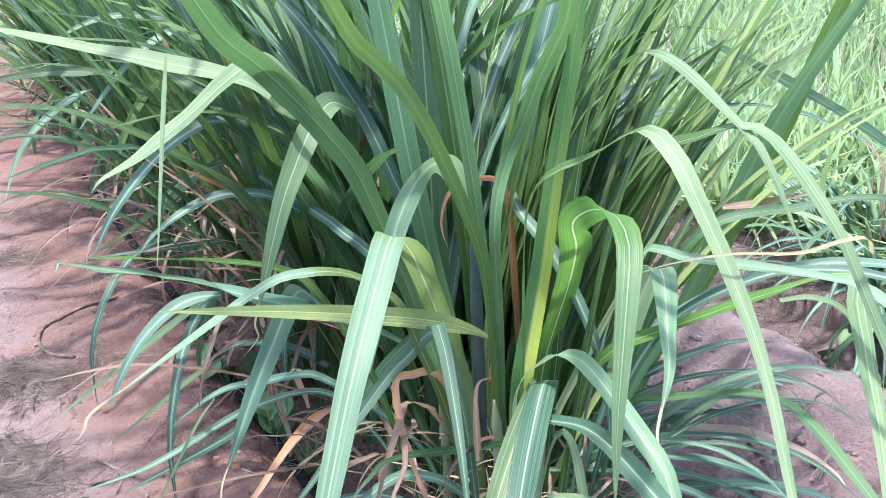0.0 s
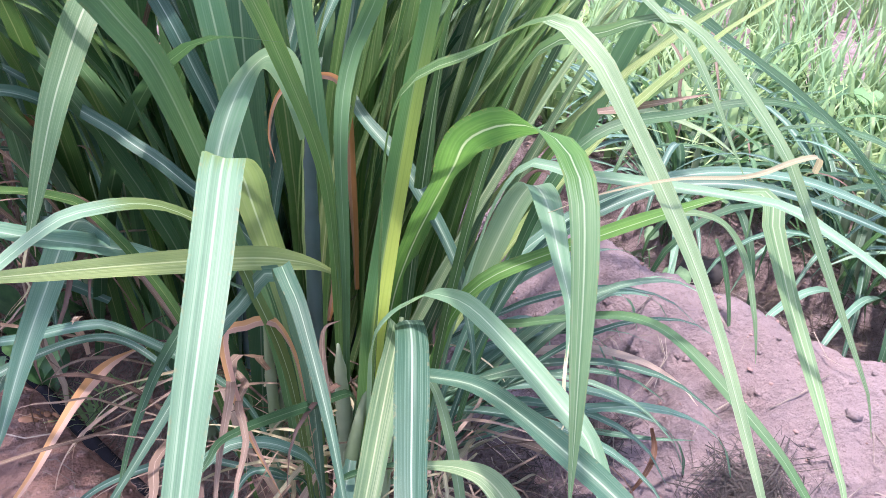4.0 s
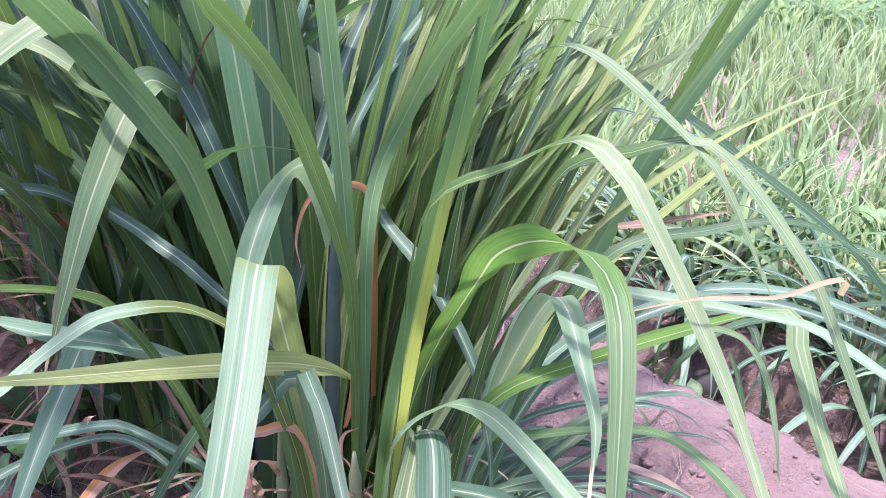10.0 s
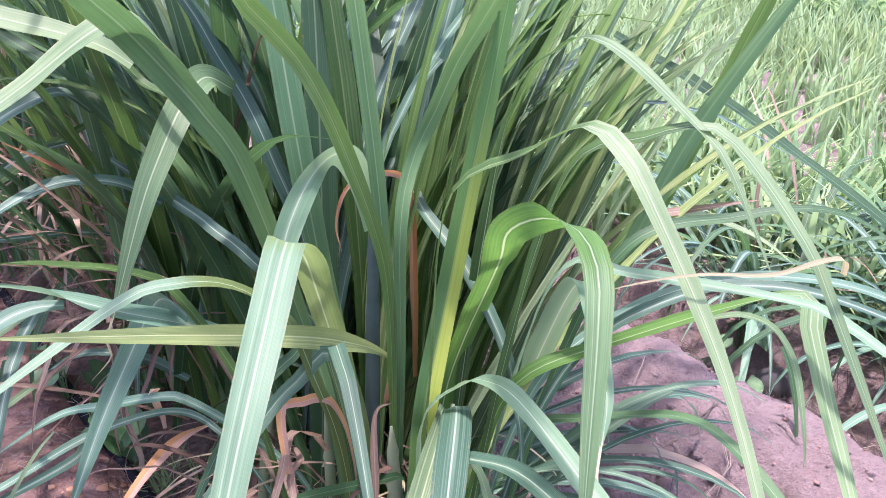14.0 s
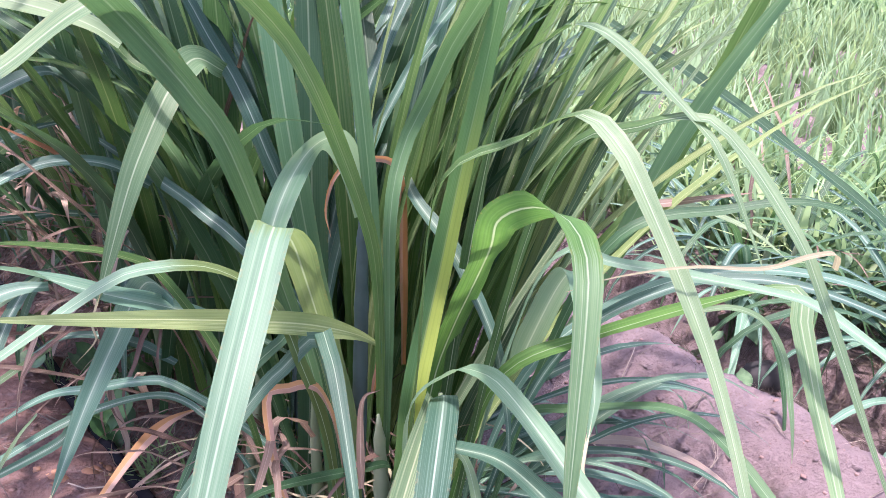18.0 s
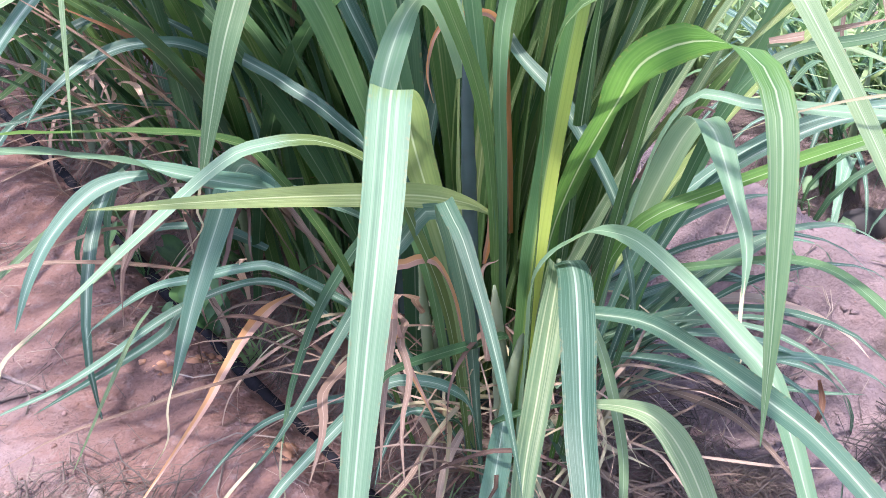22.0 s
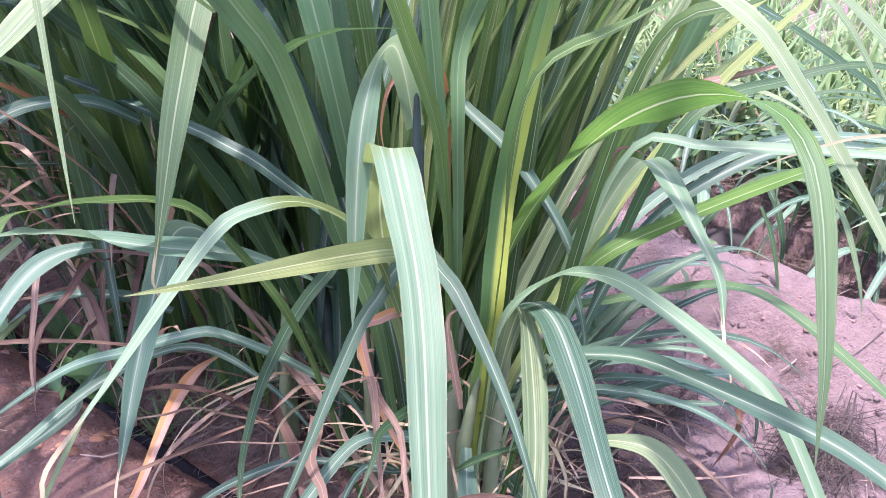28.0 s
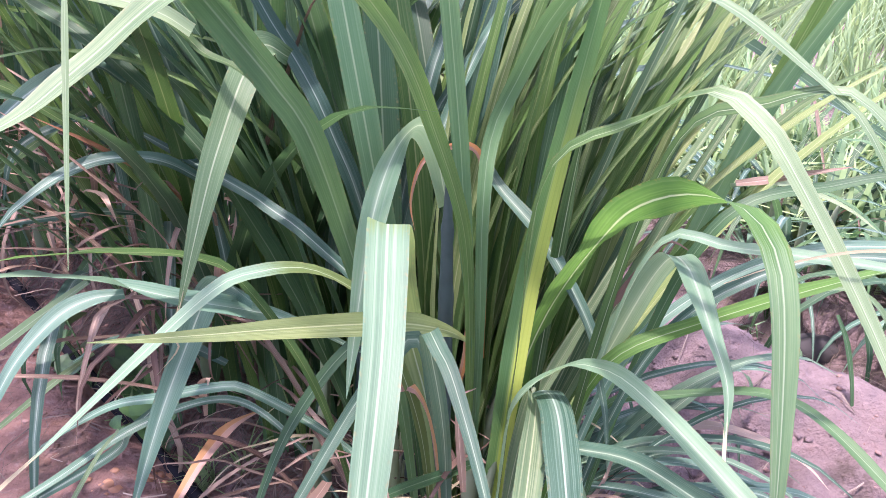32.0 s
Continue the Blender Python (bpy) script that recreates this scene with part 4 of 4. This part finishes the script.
for n in range(96):
    f = ACROSS * rnd.uniform(0.02, 0.16) + ALONG * rnd.uniform(0.02, 0.3)
    stick_in(hero, FAN[n % 9], (f.x, f.y, 0.05), rnd.uniform(-8, 62), rnd.uniform(-17, 5), rnd.uniform(0.8, 1.15))
for n in range(80):
    f = ACROSS * rnd.uniform(-0.05, 0.10) + ALONG * rnd.uniform(-0.10, 0.50)
    stick_in(hero, LOW[n % 16], (f.x, f.y, rnd.uniform(0.0, 0.14)), rnd.uniform(0, 360), rnd.uniform(-10, 25), rnd.uniform(0.4, 0.8), "dry_leaf")


for n in range(95):
    f = ACROSS * rnd.uniform(-0.08, 0.14) + ALONG * rnd.uniform(-0.18, 0.16)
    stick_in(hero, LOW[n % 16], (f.x, f.y, rnd.uniform(0.02, 0.20)), rnd.uniform(0, 360), rnd.uniform(0, 60), rnd.uniform(0.35, 0.8), "dry_leaf")
# dead leaves that hang along the shaded side of the row
for n in range(56):
    f = ACROSS * rnd.uniform(-0.16, 0.0) + ALONG * rnd.uniform(0.12, 1.15)
    stick_in(hero, DEAD[n % 16], (f.x, f.y, rnd.uniform(0.06, 0.34)), rnd.uniform(150, 330), rnd.uniform(0, 50), rnd.uniform(0.5, 0.95), "dry_leaf")
# low leaves that fan out over the soil on the open side
for n in range(21):
    f = ACROSS * rnd.uniform(0.05, 0.14) + ALONG * rnd.uniform(-0.08, 0.10)
    stick_in(hero, SPREAD[n % 6], (f.x, f.y, rnd.uniform(0.06, 0.2)), rnd.uniform(-32, 38), rnd.uniform(-8, 10), rnd.uniform(0.6, 0.95))


def cane_clump(seed, size=1.0, leaves=56, label="sugarcane clump with tall arching green leaves", sprawl=0.06, dead=46):
    rd = random.Random(seed)
    c = thing("sugarcane_clump", label, "sugarcane", group="sugarcane plants")
    for n in range(leaves):
        a, d = rd.uniform(0, 360), 0.16 * math.sqrt(rd.random())
        f = Vector((d * math.cos(radians(a)), d * math.sin(radians(a)), 0))
        me = (DROOP + SPREAD)[rd.randrange(12 if sprawl > 0.2 else 6)] if rd.random() < sprawl else POOL[rd.randrange(18)]
        stick_in(c, me, f, a + rd.uniform(-50, 50), rd.uniform(-8, 8), size * rd.uniform(0.75, 1.1))
    for n in range(dead):
        a = rd.uniform(0, 360)
        stick_in(c, DEAD[n % 16], (0.1 * math.cos(radians(a)), 0.1 * math.sin(radians(a)), rd.uniform(0.02, 0.35)), a + rd.uniform(-60, 60), rd.uniform(-20, 40), size * rd.uniform(0.6, 1.1), "dry_leaf")
    for n in range(4):
        a = rd.uniform(0, 6.28)
        k = [(0.07 * math.cos(a), 0.07 * math.sin(a), -0.05), (0.09 * math.cos(a), 0.09 * math.sin(a), 0.2), (0.11 * math.cos(a), 0.10 * math.sin(a), 0.26)]
        part("stalk", tube_mesh("stalk", k, 0.012, STALK, 16, 8, ringed), c)
    return c


def settle(ob, xy, turn=0.0, size=1.0):
    ob.matrix_world = Matrix.Translation((xy.x, xy.y, land(xy.x, xy.y))) @ Matrix.Rotation(radians(turn), 4, "Z") @ Matrix.Scale(size, 4)
    return ob


protos = [cane_clump(1, sprawl=0.0, dead=18), cane_clump(2, sprawl=0.16), cane_clump(3, sprawl=0.16)]
low_plant = cane_clump(9, leaves=46, label="low sprawling sugarcane plant with drooping pale green leaves", sprawl=1.0, dead=4)
spots = [(0.20 + 0.05 * (n % 2), 0.42 + 0.43 * n) for n in range(10)]
spots += [(-1.35, 3.4 + 0.7 * n) for n in range(5)]
rnd = random.Random(5)
for n, (p, r) in enumerate(spots):
    xy = row_place(p + rnd.uniform(-0.05, 0.05), r + rnd.uniform(-0.08, 0.08))
    if n < 3:
        settle(protos[n], xy, rnd.uniform(0, 360) + 130, 1.0)
    else:
        copy_thing(protos[n % 3], Matrix.Translation((xy.x, xy.y, land(xy.x, xy.y))) @ Matrix.Rotation(rnd.uniform(0, 6.28), 4, "Z"))


for n, (p, r) in enumerate([(1.66, -1.15), (1.62, -0.78), (1.78, -0.30), (1.95, 0.35), (1.48, -1.45), (1.50, -0.45), (1.56, 0.05)]):
    xy = row_place(p, r)
    if n == 0:
        settle(low_plant, xy, 40)
    else:
        copy_thing(low_plant, Matrix.Translation((xy.x, xy.y, land(xy.x, xy.y))) @ Matrix.Rotation(2.1 * n, 4, "Z") @ Matrix.Scale(1 - 0.08 * (n % 4), 4))


# ---------------------------------------------------------------- pipe, litter, weeds
pk = []
for n in range(12):
    r = -0.75 + n * 0.5
    xy = row_place(0.012 * math.sin(n * 1.9), r)
    pk.append((xy.x, xy.y, land(xy.x, xy.y) + 0.006))
pipe = new("drip_pipe", tube_mesh("drip_pipe", pk, 0.0125, PIPE, 120, 12))
tagged(pipe, "black plastic drip irrigation pipe lying on soil", "pipe")


def scatter(name, count, spots_at, shape, material, label, category):
    """Many small pieces on the ground in one mesh."""
    verts, faces, uvs = [], [], []
    rd = random.Random(len(name) * 7 + count)
    for n in range(count):
        x, y = spots_at(rd)
        v, f = shape(rd, x, y, land(x, y))
        faces += [tuple(i + len(verts) for i in q) for q in f]
        verts += v
    me = add_mesh(name, verts, faces, material, [(0.3, 0.5)] * len(verts), smooth=category == "clods")
    return tagged(new(name, me), label, category, kind="stuff")


def straw_bit(rd, x, y, z):
    a, l, w = rd.uniform(0, 6.28), rd.uniform(0.015, 0.12), 0.0003 + 0.0013 * rd.random() ** 4
    dx, dy = math.cos(a), math.sin(a)
    bend, lift = rd.uniform(-0.02, 0.02), rd.uniform(0.002, 0.025)
    v = []
    for s in (-0.5, 0.0, 0.5):
        o = bend * (1 - 4 * s * s)
        cx, cy, cz = x + dx * l * s - dy * o, y + dy * l * s + dx * o, lift * (1 - abs(s)) + rd.uniform(0, 0.004)
        cz += land(cx, cy)
        v += [(cx - dy * w, cy + dx * w, cz), (cx + dy * w, cy - dx * w, cz), (cx, cy, cz + w)]
    return v, [(0, 1, 4, 3), (3, 4, 7, 6), (1, 2, 5, 4), (4, 5, 8, 7), (2, 0, 3, 5), (5, 3, 6, 8)]


ROUND = [(math.cos(a) * math.cos(b), math.sin(a) * math.cos(b), math.sin(b)) for b in (-0.7, 0.1, 0.8) for a in np.linspace(0, 6.2832, 6, endpoint=False)]


def clod_bit(rd, x, y, z):
    s = 0.001 + 0.006 * rd.random() ** 4
    v = [(x + s * rd.uniform(0.6, 1.35) * cx, y + s * rd.uniform(0.6, 1.35) * cy, z + s * rd.uniform(0.3, 0.8) * cz) for cx, cy, cz in (*ROUND, (0, 0, 1.1))]
    f = [(r * 6 + a, r * 6 + (a + 1) % 6, r * 6 + 6 + (a + 1) % 6, r * 6 + 6 + a) for r in (0, 1) for a in range(6)]
    return v, f + [(12 + a, 12 + (a + 1) % 6, 18) for a in range(6)]


def under_row(rd):
    xy = row_place(0.03 + 0.44 * rd.random() ** 1.4, -0.5 + 3.3 * rd.random() ** 1.6)
    return xy.x, xy.y


def dip_beyond(rd):
    xy = row_place(rd.uniform(1.06, 1.62), rd.uniform(-1.3, 1.0))
    return xy.x, xy.y


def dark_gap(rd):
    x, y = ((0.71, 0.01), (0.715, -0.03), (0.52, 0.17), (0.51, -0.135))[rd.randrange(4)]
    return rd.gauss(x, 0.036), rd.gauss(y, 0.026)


def wide(rd):
    return rd.uniform(-1.6, 1.7), rd.uniform(-0.7, 2.6)


heaps = [(-0.96, 0.67), (-1.06, 0.63), (-1.51, 1.76), (-1.42, 1.38), (-0.47, 0.02), (-0.84, 0.27), (-0.92, 0.33)]


def in_heaps(rd):
    h = heaps[rd.randrange(len(heaps))]
    return rd.gauss(h[0], 0.075), rd.gauss(h[1], 0.055)


scatter("straw_litter", 9500, under_row, straw_bit, SHADESTRAW, "dry leaf litter under the cane row", "litter")
scatter("straw_litter", 7500, dip_beyond, straw_bit, SHADESTRAW, "dry straw in the dip beyond the ridge", "litter")
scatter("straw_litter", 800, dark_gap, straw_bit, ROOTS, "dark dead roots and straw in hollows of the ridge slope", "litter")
scatter("straw_litter", 900, wide, straw_bit, STRAW, "loose straw bits on bare soil", "litter")
scatter("straw_litter", 2200, in_heaps, straw_bit, STRAW, "small heaps of dried grass on soil", "litter")


def furrow(rd):
    xy = row_place(rd.uniform(-0.75, 0.02), rd.uniform(-0.9, 1.8))
    return xy.x, xy.y


def slope(rd):
    xy = row_place(rd.uniform(0.25, 1.15), rd.uniform(-1.1, 0.5))
    return xy.x, xy.y


scatter("soil_clods", 1200, furrow, clod_bit, CLOD, "fine reddish soil crumbs in the furrow", "clods")
def lump_bit(rd, x, y, z):
    s = 0.003 + 0.013 * rd.random() ** 3
    v = [(x + s * rd.uniform(0.6, 1.35) * cx, y + s * rd.uniform(0.6, 1.35) * cy, z - s * 0.22 + s * rd.uniform(0.3, 0.65) * cz) for cx, cy, cz in (*ROUND, (0, 0, 1.1))]
    f = [(r * 6 + a, r * 6 + (a + 1) % 6, r * 6 + 6 + (a + 1) % 6, r * 6 + 6 + a) for r in (0, 1) for a in range(6)]
    return v, f + [(12 + a, 12 + (a + 1) % 6, 18) for a in range(6)]


scatter("soil_clods", 900, slope, lump_bit, SOIL, "rough soil lumps on the ridge slope", "clods")
scatter("soil_clods", 500, furrow, lump_bit, SOIL, "small soil lumps in the furrow", "clods")
scatter("soil_clods", 450, slope, clod_bit, CLOD, "crumbly pale clods on the ridge slope", "clods")
ORANGE = plain_material("orange clay", (0.26, 0.140, 0.090), (0.40, 0.225, 0.140), 0.95, 25, 0.6, 0.1)


def clay_spot(rd):
    x, y = ((-0.228, 0.087), (-0.43, 0.33), (-0.36, 0.37))[rd.randrange(3)]
    return rd.gauss(x, 0.018), rd.gauss(y, 0.015)


scatter("soil_clods", 34, clay_spot, lump_bit, ORANGE, "crumbled orange clay on the furrow bank", "clods")
scatter("straw_litter", 420, furrow, straw_bit, STRAW, "bits of dead grass in the bare furrow", "litter")
scatter("straw_litter", 350, slope, straw_bit, STRAW, "bits of dead leaf on the ridge slope", "litter")
scatter("soil_clods", 2500, wide, clod_bit, CLOD, "small crumbly soil clods", "clods")


def grass_tuft(rd, x, y, z):
    v, f = [], []
    for n in range(rd.randrange(6, 12)):
        a, h = rd.uniform(0, 6.28), rd.uniform(0.08, 0.40)
        w, o = rd.uniform(0.005, 0.020), rd.uniform(0.12, 0.50)
        dx, dy = math.cos(a), math.sin(a)
        i = len(v)
        for s in (0, 0.35, 0.7, 1.0):
            e = o * s * s
            ww = w * (1 - s * s * 0.98)
            cz = z + h * (s - 0.35 * s * s * o * 3)
            v += [(x + dx * e - dy * ww, y + dy * e + dx * ww, cz), (x + dx * e + dy * ww, y + dy * e - dx * ww, cz)]
        f += [(i + k, i + k + 1, i + k + 3, i + k + 2) for k in (0, 2, 4)]
    return v, f


def upright_tuft(rd, x, y, z):
    v, f = [], []
    for n in range(rd.randrange(5, 9)):
        a, h = rd.uniform(0, 6.28), rd.uniform(0.16, 0.55)
        w, o = rd.uniform(0.004, 0.013), h * rd.uniform(0.10, 0.55)
        dx, dy = math.cos(a), math.sin(a)
        sx, sy = x + rd.uniform(-0.03, 0.03), y + rd.uniform(-0.03, 0.03)
        i = len(v)
        for s in (0, 0.4, 0.75, 1.0):
            e = o * s * s
            ww = w * (1 - s * s * 0.95)
            cz = z + h * (s - 0.22 * s ** 3)
            v += [(sx + dx * e - dy * ww, sy + dy * e + dx * ww, cz), (sx + dx * e + dy * ww, sy + dy * e - dx * ww, cz)]
        f += [(i + k, i + k + 1, i + k + 3, i + k + 2) for k in (0, 2, 4)]
    return v, f


def weedy(rd):
    xy = row_place(rd.uniform(1.62, 2.7), rd.uniform(-1.6, 3.5))
    return xy.x, xy.y


def weedy_far(rd):
    xy = row_place(rd.uniform(1.5, 8.0), rd.gauss(3.0, 3.2))
    return xy.x, xy.y


def weedy_left(rd):
    xy = row_place(rd.gauss(0.5, 0.25), rd.uniform(3.2, 7.0))
    return xy.x, xy.y


PALEGRASS = leaf_material("grass pale green", (0.13, 0.25, 0.115), (0.29, 0.43, 0.23), (0.50, 0.56, 0.38), 0.40)
scatter("wild_grass", 230, weedy, grass_tuft, FRESH, "bright green wild grass between the rows", "grass")
scatter("wild_grass", 300, weedy, upright_tuft, PALEGRASS, "pale green wild grass between the rows", "grass")
scatter("wild_grass", 1300, weedy_far, upright_tuft, FRESH, "bright green grass over the far field", "grass")
scatter("wild_grass", 1200, weedy_far, upright_tuft, PALEGRASS, "pale green grass over the far field", "grass")


def tall_tuft(rd, x, y, z):
    v, f = grass_tuft(rd, 0, 0, 0)
    return [(x + 2.6 * a, y + 2.6 * c, z + 2.4 * h) for a, c, h in v], f


def far_field(rd):
    xy = row_place(rd.uniform(6.5, 15.0), rd.uniform(-3.0, 16.0))
    return xy.x, xy.y


def sprout(rd, x, y, z):
    v, f = grass_tuft(rd, 0, 0, 0)
    return [(x + 0.22 * a, y + 0.22 * c, z + 0.30 * h) for a, c, h in v], f


def by_the_pipe(rd):
    xy = row_place(rd.gauss(0.035, 0.03), rd.choice((-0.42, -0.36, -0.30, -0.20, 0.25, 0.5)) + rd.gauss(0, 0.03))
    return xy.x, xy.y


scatter("wild_grass", 1000, far_field, tall_tuft, PALEGRASS, "tall pale green grass at the far end of the field", "grass")
scatter("wild_grass", 20, by_the_pipe, sprout, FRESH, "small green grass sprouts beside the drip pipe", "grass")
scatter("wild_grass", 160, weedy_left, grass_tuft, FRESH, "green grass along the far row", "grass")

# ---------------------------------------------------------------- sticks, stone, broad-leaved weeds
def stick_mesh(a, b, radius, seed):
    rd = random.Random(seed)
    a, b = Vector(a), Vector(b)
    k = [a.lerp(b, f) + Vector((rd.uniform(-1, 1), rd.uniform(-1, 1), rd.uniform(-0.3, 0.6))) * radius * 0.22 for f in (0, 0.25, 0.5, 0.75, 1)]
    return tube_mesh("stick", k, radius, WOOD, 20, 9, lambda s, run: 0.85 + 0.2 * math.sin(3.1 * s) + 0.07 * math.sin(run * 160 + seed))


def lying(xa, ya, xb, yb, radius, seed, label):
    a, b = (xa, ya, land(xa, ya) + radius * 0.8), (xb, yb, land(xb, yb) + radius * 0.8)
    return tagged(new("stick", stick_mesh(a, b, radius, seed)), label, "stick", "sticks on the soil")


lying(-0.350, 0.016, -0.475, -0.075, 0.013, 3, "short pale weathered cane stick on soil")
lying(-0.478, 0.060, -0.452, -0.03, 0.012, 8, "broken grey stub of old cane on soil")
lying(-0.72, 0.36, -0.62, 0.30, 0.004, 5, "thin dark twig lying on bare soil")
lying(-0.63, 0.30, -0.70, 0.28, 0.003, 12, "short dark twig on bare soil")
bow = [(-0.92 - 0.17 * math.sin(a), 0.92 - 0.17 * math.cos(a)) for a in np.linspace(0.1, 2.9, 7)]
tagged(new("stick", tube_mesh("stick", [(x, y, land(x, y) + 0.004) for x, y in bow], 0.0045, WOOD, 40, 8)), "thin brown twig bent into a bow on bare soil", "stick", "sticks on the soil")

st = [(math.cos(a) * math.cos(b), math.sin(a) * math.cos(b), math.sin(b)) for b in np.linspace(-1.2, 1.45, 9) for a in np.linspace(0, 6.2832, 14, endpoint=False)]
sv = [(0.075 * (1 + 0.25 * noise.noise((4 * x, 4 * y, 4 * z))) * x, 0.05 * y, 0.045 * z * (1 + 0.2 * noise.noise((7 * x, 7 * y, z)))) for x, y, z in st]
sf = [(r * 14 + a, r * 14 + (a + 1) % 14, r * 14 + 14 + (a + 1) % 14, r * 14 + 14 + a) for r in range(8) for a in range(14)] + [tuple(range(112, 126))]
STONE = plain_material("dark field stone", (0.022, 0.020, 0.021), (0.05, 0.044, 0.043), 0.8, 20)
stone = tagged(new("stone", add_mesh("stone", sv, sf, STONE)), "dark rounded field stone behind the ridge", "stone")
stone.location = (1.05, 0.77, land(1.05, 0.77) - 0.005)


def heart_mesh(size, material):
    """A heart-shaped leaf with a sunken midrib, stalk end at the origin, tip along +x."""
    verts, faces, uvs = [], [], []
    rows = 9
    for n in range(rows):
        s = n / (rows - 1)
        w = 0.62 * math.sin(math.pi * min(1, (s + 0.08) * 0.86) ** 0.75) ** 0.9 * (1 - s ** 4)
        for a in (-1, -0.5, 0, 0.5, 1):
            back = -0.22 * abs(a) ** 1.5 * (1 - s)
            verts.append(((s + back) * size, a * w * size, (0.12 * abs(a) - 0.30 * s * s) * size))
            uvs.append((a * 0.5 + 0.5, s * size))
    faces = [(n * 5 + a, n * 5 + a + 1, n * 5 + a + 6, n * 5 + a + 5) for n in range(rows - 1) for a in range(4)]
    return add_mesh("leaf", verts, faces, material, uvs)


HEART, HEART_PALE = heart_mesh(0.06, WEED), heart_mesh(0.05, PALEWEED)


def weed(xy, count, me, seed, label, spread=0.09, tall=0.12):
    rd = random.Random(seed)
    w = thing("weed", label, "weed", (xy[0], xy[1], land(*xy)), "broad-leaved weeds")
    for n in range(count):
        a = rd.uniform(0, 360)
        d, h = rd.uniform(0.02, spread), rd.uniform(0.03, tall)
        top = Vector((d * math.cos(radians(a)), d * math.sin(radians(a)), h))
        part("stem", tube_mesh("stem", [(0, 0, -0.01), (top.x * 0.5, top.y * 0.5, h * 0.7), top], 0.0016, WEED, 8, 6), w)
        stick_in(w, me, top, a + rd.uniform(-40, 40), rd.uniform(-20, 50), rd.uniform(0.7, 1.25))
    return w


weed((-0.41, 0.54), 9, HEART, 1, "dark green heart-leaved weed beside the drip pipe", 0.07)
weed((-0.53, 0.66), 8, HEART, 2, "dark green heart-leaved weed at the row's edge")
weed((0.86, 0.68), 8, HEART_PALE, 3, "pale green heart-leaved weed behind the ridge")
weed((1.0, 0.9), 9, HEART_PALE, 4, "pale green heart-leaved weed behind the ridge", 0.12, 0.2)
weed((1.35, 1.05), 11, HEART_PALE, 5, "pale green heart-leaved weed in the next furrow", 0.16, 0.22)
weed((1.55, 0.75), 11, HEART_PALE, 6, "pale green heart-leaved weed in the next furrow", 0.16, 0.22)
weed((1.75, 1.3), 12, HEART, 7, "green heart-leaved weed in the next furrow", 0.18, 0.25)
